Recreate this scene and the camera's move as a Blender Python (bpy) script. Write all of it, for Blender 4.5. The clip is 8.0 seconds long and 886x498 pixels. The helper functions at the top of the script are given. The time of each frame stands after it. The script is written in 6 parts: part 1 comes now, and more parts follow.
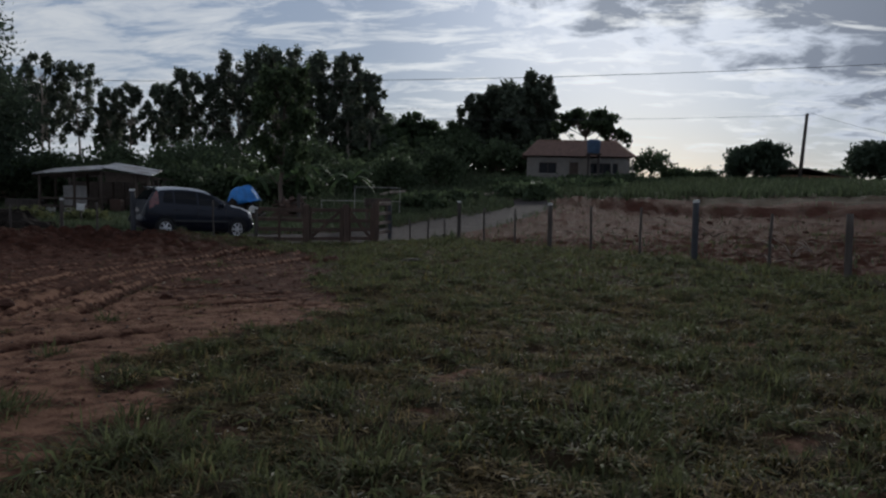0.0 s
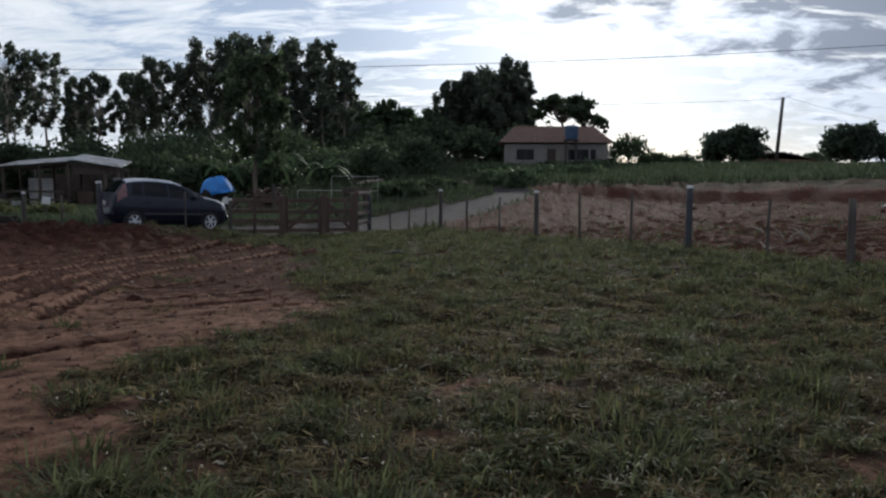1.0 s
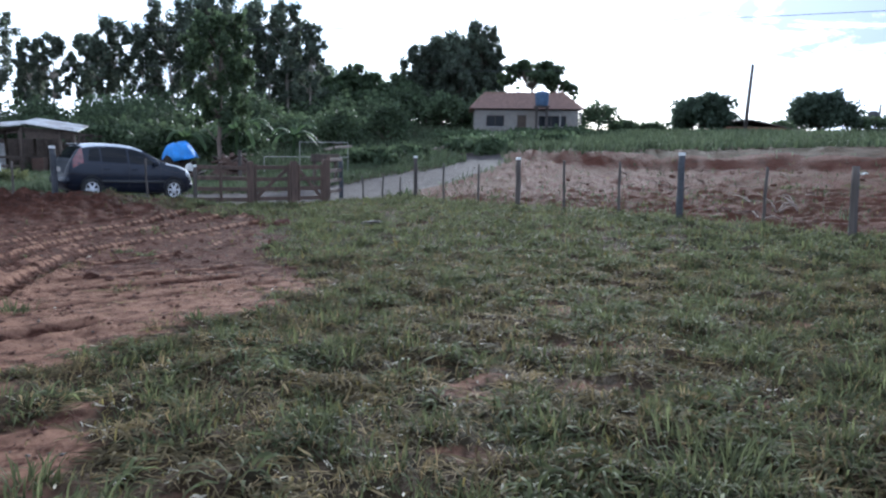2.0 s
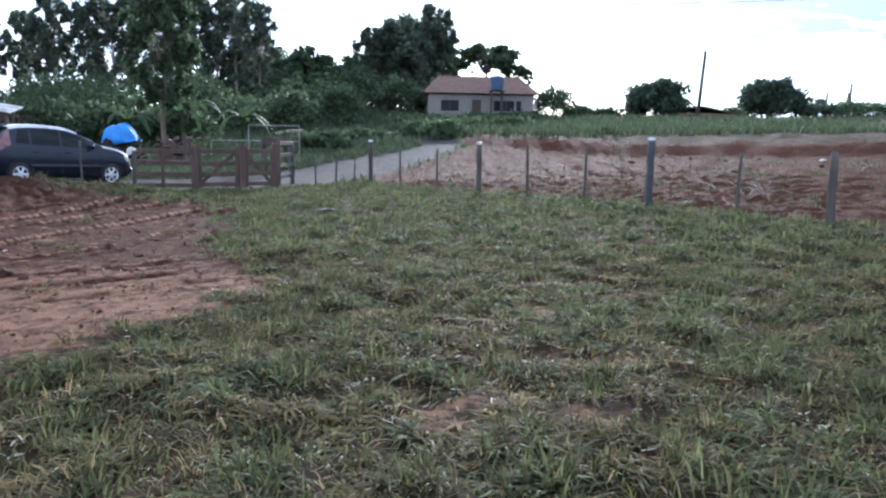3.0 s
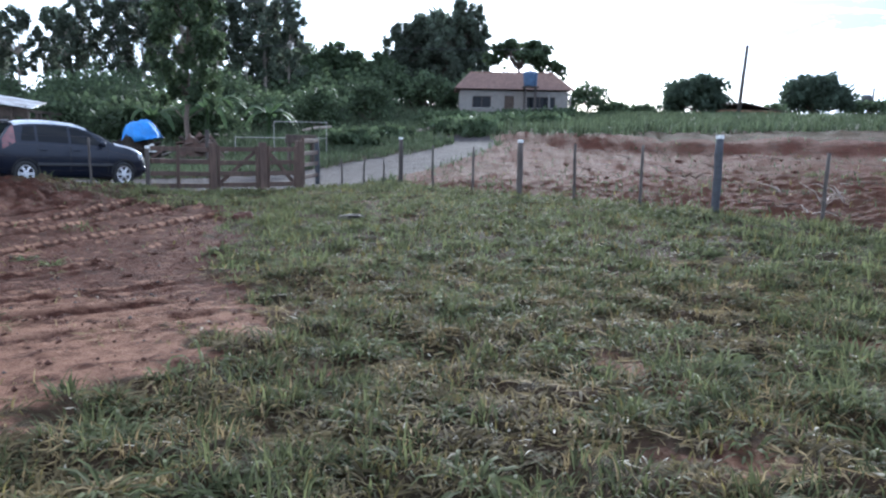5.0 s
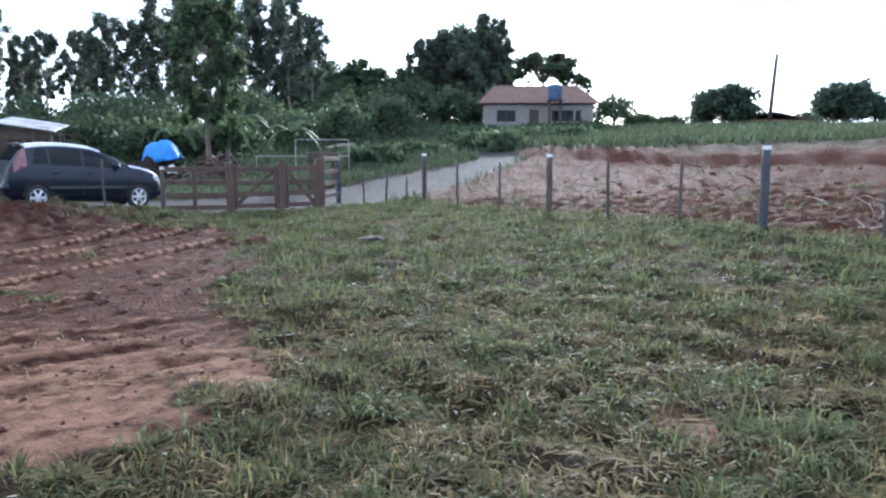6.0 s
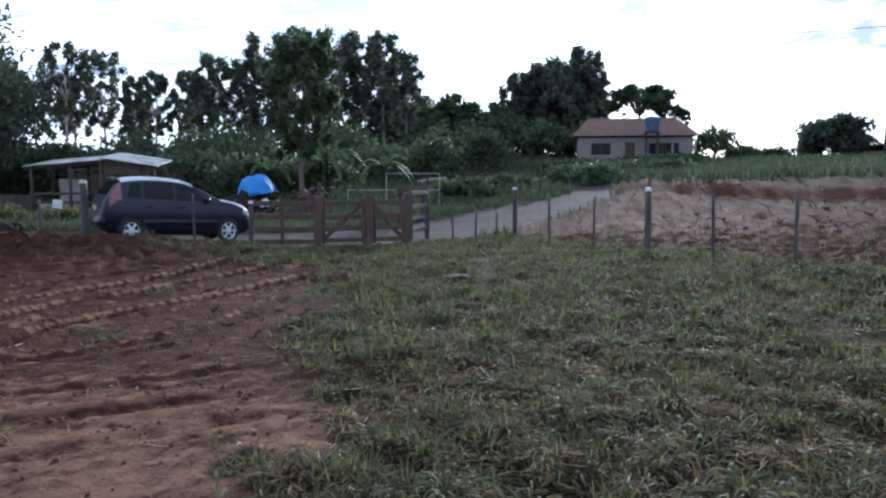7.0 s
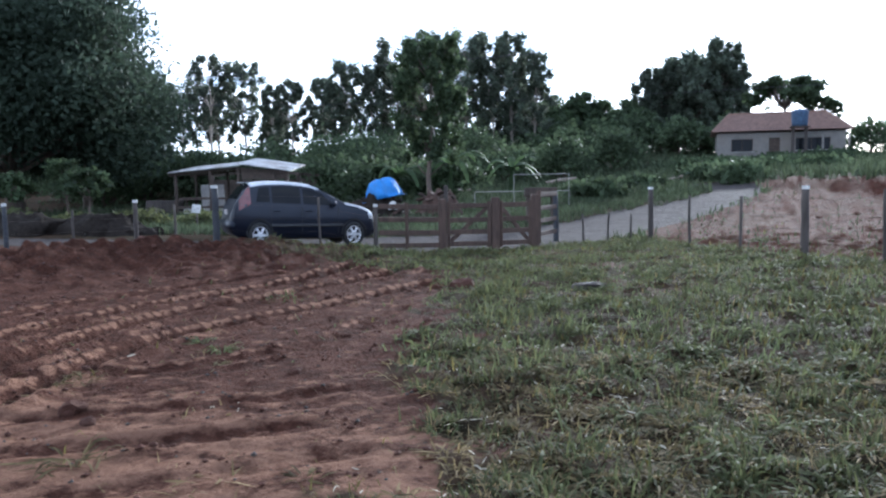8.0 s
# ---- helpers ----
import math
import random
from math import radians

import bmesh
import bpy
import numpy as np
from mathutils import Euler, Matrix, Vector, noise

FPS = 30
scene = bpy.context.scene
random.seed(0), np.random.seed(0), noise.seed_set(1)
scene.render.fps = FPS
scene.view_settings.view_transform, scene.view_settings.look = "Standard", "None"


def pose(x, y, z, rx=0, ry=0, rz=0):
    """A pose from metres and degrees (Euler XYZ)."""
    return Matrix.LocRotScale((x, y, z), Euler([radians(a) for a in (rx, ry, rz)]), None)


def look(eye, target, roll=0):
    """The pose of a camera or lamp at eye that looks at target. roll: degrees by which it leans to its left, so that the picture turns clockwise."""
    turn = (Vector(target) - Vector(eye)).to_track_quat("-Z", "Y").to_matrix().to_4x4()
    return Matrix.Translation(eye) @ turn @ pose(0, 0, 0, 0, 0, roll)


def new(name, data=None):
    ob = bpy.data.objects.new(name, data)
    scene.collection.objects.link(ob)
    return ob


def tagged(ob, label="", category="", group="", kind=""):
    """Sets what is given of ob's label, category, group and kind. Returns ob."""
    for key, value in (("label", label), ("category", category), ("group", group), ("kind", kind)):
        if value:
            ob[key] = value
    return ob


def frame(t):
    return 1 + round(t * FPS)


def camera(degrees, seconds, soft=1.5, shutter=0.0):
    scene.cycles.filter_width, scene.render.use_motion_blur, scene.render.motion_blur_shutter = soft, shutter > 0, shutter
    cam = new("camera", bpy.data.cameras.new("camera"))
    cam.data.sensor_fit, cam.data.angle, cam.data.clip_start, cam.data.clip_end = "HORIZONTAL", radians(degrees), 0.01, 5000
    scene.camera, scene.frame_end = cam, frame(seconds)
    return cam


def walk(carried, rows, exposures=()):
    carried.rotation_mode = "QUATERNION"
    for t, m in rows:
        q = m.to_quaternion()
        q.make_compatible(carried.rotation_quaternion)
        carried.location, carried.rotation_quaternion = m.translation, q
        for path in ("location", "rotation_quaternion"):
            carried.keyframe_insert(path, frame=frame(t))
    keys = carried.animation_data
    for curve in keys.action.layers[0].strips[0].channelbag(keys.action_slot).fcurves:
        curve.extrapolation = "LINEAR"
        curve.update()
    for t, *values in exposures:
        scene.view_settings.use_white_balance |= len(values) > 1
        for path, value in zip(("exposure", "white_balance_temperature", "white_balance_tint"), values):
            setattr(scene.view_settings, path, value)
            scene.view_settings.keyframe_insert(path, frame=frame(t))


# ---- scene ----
cam = camera(58.6, 8.0, soft=2.3)
EXPOSURES = [(t, stops, 5750 if t < 1.6 else 5100, 8) for t, stops in (
    (0.0, -0.25), (0.3, 0.85), (0.5, 0.45), (0.6, 0.4), (1.0, 0.35), (1.5, 0.8), (1.8, 1.65), (2.0, 1.85), (2.2, 1.9), (3.3, 2.25), (4.0, 2.4), (4.7, 2.15),
    (5.8, 2.4), (6.0, 2.4), (6.3, 1.6), (6.5, 1.0), (6.9, 1.75), (7.1, 1.25), (7.4, 1.55), (7.6, 1.85), (7.8, 2.05), (8.0, 1.95))]
PATH = [
    (0, (1.302, -0.179, 1.678), (1.108, 1.806, 1.538), 1.2),
    (0.5, (1.119, 0.231, 1.7), (0.965, 2.218, 1.531), 1.4),
    (1, (1.021, 0.616, 1.682), (0.888, 2.604, 1.513), 0.5),
    (1.5, (0.835, 1.091, 1.673), (0.683, 3.076, 1.478), 0.6),
    (2, (0.63, 1.54, 1.665), (0.585, 3.524, 1.414), 0.7),
    (2.2, (0.575, 1.704, 1.656), (0.585, 3.689, 1.418), 0.2),
    (3.3, (0.437, 2.851, 1.621), (0.543, 4.823, 1.306), 1.1),
    (3.5, (0.398, 3.041, 1.633), (0.539, 5.009, 1.305), 0.6),
    (4, (0.404, 3.443, 1.621), (0.537, 5.414, 1.31), -0.8),
    (4.5, (0.377, 3.884, 1.623), (0.434, 5.861, 1.325), 0.6),
    (6, (0.355, 5.264, 1.627), (0.291, 7.247, 1.37), 0.1),
    (6.5, (0.331, 5.72, 1.652), (0.222, 7.707, 1.454), -0.3),
    (7, (0.375, 6.037, 1.624), (0.078, 8.007, 1.451), -0.0),
    (7.5, (0.37, 6.449, 1.63), (-0.103, 8.384, 1.449), 0.4),
    (8, (0.239, 6.826, 1.615), (-0.374, 8.722, 1.448), -0.8),
]
walk(cam, [(t, look(eye, target, roll)) for t, eye, target, roll in PATH],
     exposures=EXPOSURES)

# ---- world, sun, exposure ----
SUN_AZ, SUN_EL = 6.5, 14.5          # degrees: to the right of +y, above the horizon
sun_dir = Vector((math.sin(radians(SUN_AZ)) * math.cos(radians(SUN_EL)),
                  math.cos(radians(SUN_AZ)) * math.cos(radians(SUN_EL)), math.sin(radians(SUN_EL))))


def nodes_of(tree):
    tree.nodes.clear()

    def add(kind, inputs=None, **props):
        n = tree.nodes.new(kind)
        for k, v in props.items():
            setattr(n, k, v)
        for k, v in (inputs or {}).items():
            if isinstance(v, bpy.types.NodeSocket):
                tree.links.new(v, n.inputs[k])
            else:
                n.inputs[k].default_value = v
        return n
    return add


def ramp(add, fac, stops, interp="LINEAR"):
    n = add("ShaderNodeValToRGB", {0: fac})
    cr = n.color_ramp
    cr.interpolation = interp
    while len(cr.elements) < len(stops):
        cr.elements.new(0.5)
    for e, (p, c) in zip(cr.elements, stops):
        e.position = p
        e.color = (*c, 1) if isinstance(c, tuple) else (c, c, c, 1)
    return n.outputs[0]


def mixc(add, fac, a, b, mode="MIX"):
    n = add("ShaderNodeMix", data_type="RGBA", blend_type=mode)
    tree = n.id_data
    for key, v in ((0, fac), (6, a), (7, b)):
        if isinstance(v, bpy.types.NodeSocket):
            tree.links.new(v, n.inputs[key])
        else:
            n.inputs[key].default_value = v if key == 0 else (*v, 1)
    return n.outputs[2]


def calc(add, op, a, b=0.0, c=0.0, clamp=False):
    return add("ShaderNodeMath", {0: a, 1: b, 2: c}, operation=op, use_clamp=clamp).outputs[0]


def make_world():
    w = bpy.data.worlds.new("sky")
    scene.world = w
    w.use_nodes = True
    add = nodes_of(w.node_tree)
    sky = add("ShaderNodeTexSky", sky_type="NISHITA", sun_disc=False, sun_elevation=radians(SUN_EL),
              sun_rotation=radians(SUN_AZ), altitude=600, air_density=1.0, dust_density=0.7, ozone_density=1.2)
    co = add("ShaderNodeTexCoord").outputs["Generated"]
    sep = add("ShaderNodeSeparateXYZ", {0: co})
    # clouds lie on a flat layer overhead
    up = calc(add, "MAXIMUM", calc(add, "ADD", sep.outputs[2], 0.22), 0.1)
    px = calc(add, "DIVIDE", sep.outputs[0], up)
    py = calc(add, "DIVIDE", sep.outputs[1], up)
    flat = add("ShaderNodeCombineXYZ", {0: px, 1: py, 2: 0.0}).outputs[0]
    big = add("ShaderNodeTexNoise", {"Vector": flat, "Scale": 1.3, "Detail": 3.0, "Roughness": 0.5}).outputs[0]
    fine = add("ShaderNodeTexNoise", {"Vector": flat, "Scale": 5.0, "Detail": 9.0, "Roughness": 0.62, "Distortion": 0.3}).outputs[0]
    sunv = add("ShaderNodeVectorMath", {0: co, 1: tuple(sun_dir)}, operation="DOT_PRODUCT").outputs[1]
    # heavier cloud overhead and towards the right, streaks elsewhere
    side = calc(add, "MULTIPLY_ADD", px, 0.2, -0.02)
    high = calc(add, "MULTIPLY_ADD", sep.outputs[2], 2.1, -0.42)
    dens = calc(add, "ADD", calc(add, "ADD", calc(add, "MULTIPLY", big, 0.45), calc(add, "MULTIPLY", fine, 0.62)), calc(add, "ADD", side, high))
    away = calc(add, "MULTIPLY_ADD", sunv, -0.5, 0.5)
    # unseen cloud opposite the sun added to brighten camera-facing sides
    dens = calc(add, "ADD", dens, calc(add, "MULTIPLY", calc(add, "MULTIPLY", away, away), 0.4))
    cover = ramp(add, dens, [(0.49, 0.0), (0.56, 0.8), (0.66, 1.0)])
    thick = ramp(add, dens, [(0.5, (1.0, 0.98, 0.96)), (0.57, (0.8, 0.81, 0.84)), (0.66, (0.3, 0.32, 0.36))])
    glow = calc(add, "POWER", calc(add, "MAXIMUM", sunv, 0.0), 14.0)
    # clouds away from the sun show their sunlit side, as fill from behind
    thick = mixc(add, ramp(add, away, [(0.18, 0.0), (0.5, 1.0)]), thick, (0.62, 0.63, 0.67))
    lit = mixc(add, 1.0, thick, ramp(add, glow, [(0.0, (6.6, 6.9, 7.6)), (1.0, (16.0, 15.5, 15.0))]), "MULTIPLY")
    veil = mixc(add, 0.74, sky.outputs[0], (5.2, 5.7, 6.9))
    veil = mixc(add, 1.0, veil, ramp(add, glow, [(0.0, 0.9), (0.55, 0.95), (1.0, 1.3)]), "MULTIPLY")
    col = mixc(add, cover, veil, lit)
    # bright broken wisps low in the sky, thicker towards the left
    curl = add("ShaderNodeMapping", {"Vector": flat, "Scale": (1.0, 2.3, 1.0), "Rotation": (0, 0, 0.5)}).outputs[0]
    wisp = add("ShaderNodeTexNoise", {"Vector": curl, "Scale": 3.1, "Detail": 8.0, "Roughness": 0.66, "Distortion": 0.5}).outputs[0]
    bank = ramp(add, calc(add, "MULTIPLY_ADD", px, -0.16, 0.04, clamp=True), [(0.0, 0.0), (0.3, 0.16)])
    wisp = ramp(add, calc(add, "ADD", wisp, bank), [(0.53, 0.0), (0.63, 0.55), (0.76, 0.9)])
    col = mixc(add, wisp, col, ramp(add, glow, [(0.0, (9.4, 9.1, 8.7)), (1.0, (17.0, 16.0, 14.5))]))
    bg = add("ShaderNodeBackground", {0: col, 1: SKY})
    out = add("ShaderNodeOutputWorld")
    w.node_tree.links.new(bg.outputs[0], out.inputs[0])


SKY = 0.075
make_world()
sun = new("sun", bpy.data.lights.new("sun", "SUN"))
sun.data.energy, sun.data.angle, sun.data.color = 2.3, radians(9.0), (1.0, 0.9, 0.77)
sun.matrix_world = look(sun_dir * 200, (0, 0, 0))

# ---- materials ----


def material(name, base, rough=0.8, metal=0.0, spec=0.5, bump=0.0, scale=20.0, dark=0.6, light=1.35, stain=0.0, stain_scale=1.5,
             stain_col=None, random_tint=0.0, coat=0.0, sheen=0.0, trans=0.0, coords="Object", stretch=(1, 1, 1)):
    m = bpy.data.materials.new(name)
    m.use_nodes = True
    add = nodes_of(m.node_tree)
    co = add("ShaderNodeTexCoord").outputs[coords]
    co = add("ShaderNodeMapping", {"Vector": co, "Scale": stretch}).outputs[0]
    n1 = add("ShaderNodeTexNoise", {"Vector": co, "Scale": scale, "Detail": 6.0, "Roughness": 0.6}).outputs[0]
    lo, hi = tuple(c * dark for c in base), tuple(min(1, c * light) for c in base)
    col = ramp(add, n1, [(0.3, lo), (0.5, tuple(base)), (0.72, hi)])
    if stain:
        n2 = add("ShaderNodeTexNoise", {"Vector": co, "Scale": stain_scale, "Detail": 4.0}).outputs[0]
        f = calc(add, "MULTIPLY", ramp(add, n2, [(0.45, 0.0), (0.62, 1.0)]), stain)
        col = mixc(add, f, col, stain_col or tuple(c * 0.45 for c in base))
    if random_tint:
        r = add("ShaderNodeNewGeometry").outputs["Random Per Island"]
        col = mixc(add, 1.0, col, ramp(add, r, [(0.0, 1 - random_tint), (1.0, 1 + random_tint)]), "MULTIPLY")
        o = add("ShaderNodeObjectInfo").outputs["Random"]
        col = mixc(add, 1.0, col, ramp(add, o, [(0.0, 1 - random_tint * 0.5), (1.0, 1 + random_tint * 0.5)]), "MULTIPLY")
    p = add("ShaderNodeBsdfPrincipled", {"Base Color": col, "Roughness": rough, "Metallic": metal, "Specular IOR Level": spec, "Coat Weight": coat, "Coat Roughness": 0.06, "Sheen Weight": sheen, "Sheen Roughness": 0.35})
    if bump:
        b = add("ShaderNodeBump", {"Height": n1, "Strength": bump, "Distance": 0.02}).outputs[0]
        m.node_tree.links.new(b, p.inputs["Normal"])
    res = p.outputs[0]
    if trans:
        t = add("ShaderNodeBsdfTranslucent", {"Color": col}).outputs[0]
        res = add("ShaderNodeMixShader", {0: trans, 1: res, 2: t}).outputs[0]
    out = add("ShaderNodeOutputMaterial")
    m.node_tree.links.new(res, out.inputs[0])
    return m


def ground_material():
    """Turf, red soil, gravel road and tilled field, weighted by the painted cover attribute."""
    m = bpy.data.materials.new("ground")
    m.use_nodes = True
    add = nodes_of(m.node_tree)
    co = add("ShaderNodeTexCoord").outputs["Object"]
    cov = add("ShaderNodeAttribute", attribute_name="cover")
    s = add("ShaderNodeSeparateColor", {0: cov.outputs["Color"]})
    grit = add("ShaderNodeTexNoise", {"Vector": co, "Scale": 22.0, "Detail": 8.0, "Roughness": 0.7}).outputs[0]
    mid = add("ShaderNodeTexNoise", {"Vector": co, "Scale": 2.2, "Detail": 6.0, "Roughness": 0.6}).outputs[0]
    wide = add("ShaderNodeTexNoise", {"Vector": co, "Scale": 0.23, "Detail": 4.0}).outputs[0]
    turf = mixc(add, ramp(add, mid, [(0.35, 0.0), (0.65, 1.0)]), (0.032, 0.024, 0.014), (0.085, 0.052, 0.033))
    turf = mixc(add, ramp(add, wide, [(0.4, 0.0), (0.65, 0.8)]), turf, (0.04, 0.034, 0.018))
    soil = ramp(add, calc(add, "ADD", calc(add, "MULTIPLY", mid, 0.5), calc(add, "MULTIPLY", grit, 0.55)),
                [(0.38, (0.028, 0.012, 0.0085)), (0.5, (0.064, 0.027, 0.0175)), (0.58, (0.086, 0.038, 0.025)), (0.68, (0.15, 0.079, 0.055))])
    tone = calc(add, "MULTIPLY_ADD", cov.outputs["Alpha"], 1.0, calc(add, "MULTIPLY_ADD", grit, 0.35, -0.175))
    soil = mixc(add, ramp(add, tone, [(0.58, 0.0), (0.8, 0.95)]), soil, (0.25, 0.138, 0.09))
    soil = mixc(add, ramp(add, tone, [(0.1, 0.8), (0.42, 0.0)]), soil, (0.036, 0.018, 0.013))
    road = ramp(add, calc(add, "ADD", calc(add, "MULTIPLY", mid, 0.5), calc(add, "MULTIPLY", grit, 0.5)),
                [(0.36, (0.045, 0.038, 0.036)), (0.5, (0.072, 0.063, 0.06)), (0.66, (0.105, 0.093, 0.09))])
    field = mixc(add, ramp(add, mid, [(0.42, 0.0), (0.62, 1.0)]), (0.066, 0.025, 0.016), (0.084, 0.036, 0.024))
    field = mixc(add, ramp(add, wide, [(0.45, 0.0), (0.62, 0.75)]), field, (0.08, 0.044, 0.028))
    field = mixc(add, ramp(add, grit, [(0.55, 0.0), (0.72, 0.5)]), field, (0.13, 0.068, 0.047))
    field = mixc(add, ramp(add, mid, [(0.3, 0.7), (0.46, 0.0)]), field, (0.034, 0.018, 0.013))
    rag = calc(add, "MULTIPLY_ADD", add("ShaderNodeTexNoise", {"Vector": co, "Scale": 5.0, "Detail": 5.0}).outputs[0], 0.9, -0.45)

    def edge(v):
        return ramp(add, calc(add, "ADD", v, rag), [(0.38, 0.0), (0.62, 1.0)])
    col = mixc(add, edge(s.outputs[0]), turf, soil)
    col = mixc(add, edge(s.outputs[1]), col, road)
    col = mixc(add, edge(s.outputs[2]), col, field)
    crumb = add("ShaderNodeTexVoronoi", {"Vector": co, "Scale": 26.0, "Randomness": 1.0}).outputs[0]
    fine = add("ShaderNodeTexNoise", {"Vector": co, "Scale": 75.0, "Detail": 6.0, "Roughness": 0.7}).outputs[0]
    h = calc(add, "ADD", calc(add, "MULTIPLY", grit, 0.75), mid)
    h = calc(add, "ADD", h, calc(add, "MULTIPLY_ADD", fine, 0.3, calc(add, "MULTIPLY", crumb, -0.35)))
    b = add("ShaderNodeBump", {"Height": h, "Strength": 1.0, "Distance": 0.07}).outputs[0]
    p = add("ShaderNodeBsdfPrincipled", {"Base Color": col, "Roughness": 0.95, "Specular IOR Level": 0.06, "Normal": b})
    out = add("ShaderNodeOutputMaterial")
    m.node_tree.links.new(p.outputs[0], out.inputs[0])
    return m


M_GROUND = ground_material()
M_GRASS = material("grass_blade", (0.138, 0.11, 0.056), 0.8, spec=0.1, scale=3.0, random_tint=0.45, trans=0.48)
M_LUSH = material("lush_grass_blade", (0.1, 0.11, 0.05), 0.75, spec=0.12, scale=3.0, random_tint=0.4, trans=0.5)
M_MEADOW = material("meadow_grass_blade", (0.098, 0.115, 0.052), 0.78, spec=0.1, scale=3.0, random_tint=0.4, trans=0.5)
M_YELLOW = material("yellow_grass_blade", (0.15, 0.125, 0.045), 0.85, spec=0.06, scale=3.0, random_tint=0.35, trans=0.48)
M_STRAW = material("dry_straw", (0.24, 0.18, 0.09), 0.8, spec=0.1, scale=4.0, random_tint=0.35, trans=0.35)
M_BLEACH = material("bleached_blade", (0.5, 0.45, 0.34), 0.7, spec=0.2, scale=4.0, random_tint=0.2, trans=0.3)
M_WEED = material("hillside_weed", (0.075, 0.095, 0.052), 0.7, spec=0.12, scale=0.4, random_tint=0.35, trans=0.4)
M_CLOD = material("red_soil_clod", (0.075, 0.036, 0.025), 0.95, spec=0.2, bump=0.8, scale=25, random_tint=0.25)
M_BANK = material("bank_shade_earth", (0.02, 0.016, 0.013), 0.95, spec=0.1, bump=0.8, scale=9, dark=0.5, light=1.4)
M_BARK = material("bark", (0.12, 0.09, 0.07), 0.9, bump=0.8, scale=9, stretch=(1, 1, 0.2), stain=0.5)
M_EUCBARK = material("pale_eucalyptus_bark", (0.34, 0.29, 0.24), 0.8, bump=0.4, scale=6, stretch=(1, 1, 0.15), stain=0.6, stain_scale=1.0)
M_EUC = material("eucalyptus_leaf", (0.10, 0.12, 0.085), 0.6, spec=0.2, scale=0.5, random_tint=0.4, trans=0.55)
M_DARKLEAF = material("mango_leaf", (0.055, 0.075, 0.05), 0.65, spec=0.15, scale=0.7, random_tint=0.2, trans=0.45)
M_MIDLEAF = material("broad_leaf", (0.072, 0.1, 0.05), 0.6, spec=0.2, scale=0.6, random_tint=0.4, trans=0.55)
M_SHRUB = material("shrub_leaf", (0.078, 0.105, 0.055), 0.6, spec=0.2, scale=0.5, random_tint=0.4, trans=0.55)
M_PALM = material("banana_leaf", (0.07, 0.105, 0.045), 0.65, spec=0.2, scale=2.0, random_tint=0.25, trans=0.55)
M_POST = material("weathered_grey_post", (0.07, 0.058, 0.05), 0.9, bump=0.7, scale=14, stretch=(1, 1, 0.12), stain=0.6)
M_GATE = material("brown_gate_timber", (0.085, 0.054, 0.039), 0.85, bump=0.6, scale=12, stretch=(1, 1, 0.2), stain=0.5)
M_BLUEPOST = material("blue_grey_painted_post", (0.04, 0.042, 0.048), 0.8, bump=0.4, scale=16, stain=0.5)
M_WHITE = material("white_paint", (0.6, 0.6, 0.58), 0.6, scale=20, dark=0.85, light=1.1, stain=0.3)
M_WIRE = material("rusty_wire", (0.08, 0.06, 0.05), 0.8, metal=0.2)
M_CABLE = material("power_cable", (0.06, 0.06, 0.065), 0.6)
M_PAINT = material("dark_blue_car_paint", (0.009, 0.012, 0.022), 0.35, metal=0.1, spec=0.3, scale=3, dark=0.9, light=1.1, coat=0.15)
M_SHEEN = material("sky_sheen_car_paint", (0.5, 0.51, 0.53), 0.45, scale=6, dark=0.75, light=1.2, coat=0.4)
M_ROOFSHEET = material("galvanised_roof_sheet", (0.55, 0.54, 0.53), 0.55, metal=0.25, scale=3, stain=0.6, stain_scale=0.9, stain_col=(0.22, 0.16, 0.12), bump=0.2)
M_GLASS = material("tinted_window_glass", (0.008, 0.009, 0.011), 0.08, spec=0.16, scale=2, dark=0.9, light=1.1)
M_TYRE = material("tyre_rubber", (0.02, 0.02, 0.02), 0.85, scale=30)
M_PLASTIC = material("black_plastic_trim", (0.025, 0.025, 0.027), 0.6, scale=30)
M_RIM = material("silver_wheel_rim", (0.62, 0.62, 0.63), 0.35, metal=0.5, scale=9, dark=0.85, light=1.1)
M_TAIL = material("red_tail_light", (0.13, 0.026, 0.026), 0.2, scale=6, coat=0.8)
M_LAMP = material("clear_headlight", (0.6, 0.62, 0.64), 0.12, scale=8, coat=0.8, dark=0.8)
M_TARP = material("blue_tarpaulin", (0.035, 0.20, 0.55), 0.6, scale=5, bump=0.5, dark=0.75, light=1.3, stain=0.25, stain_scale=2.5)
M_SACK = material("white_sack", (0.5, 0.49, 0.46), 0.8, scale=12, bump=0.4, dark=0.8, light=1.1)
M_TERRA = material("terracotta_roof_tile", (0.17, 0.10, 0.075), 0.85, scale=7, random_tint=0.18, stain=0.5, stain_scale=0.7, stain_col=(0.17, 0.10, 0.075), bump=0.2)
M_PLASTER = material("cream_plaster", (0.2, 0.185, 0.165), 0.9, scale=2.2, dark=0.8, light=1.15, stain=0.4, stain_scale=0.6, stain_col=(0.2, 0.16, 0.125), bump=0.2)
M_TANK = material("blue_water_tank", (0.05, 0.09, 0.16), 0.6, scale=5, stain=0.3)
M_DARKWOOD = material("dark_shed_timber", (0.075, 0.055, 0.042), 0.9, bump=0.6, scale=9, stain=0.5)
M_BRICKRED = material("bare_brick_wall", (0.27, 0.13, 0.085), 0.9, bump=0.5, scale=14, stain=0.4)
M_RUST = material("rusty_steel", (0.085, 0.05, 0.036), 0.85, metal=0.2, bump=0.5, scale=12, stain=0.5)
M_CONC = material("concrete", (0.36, 0.34, 0.32), 0.9, bump=0.4, scale=12, stain=0.4)
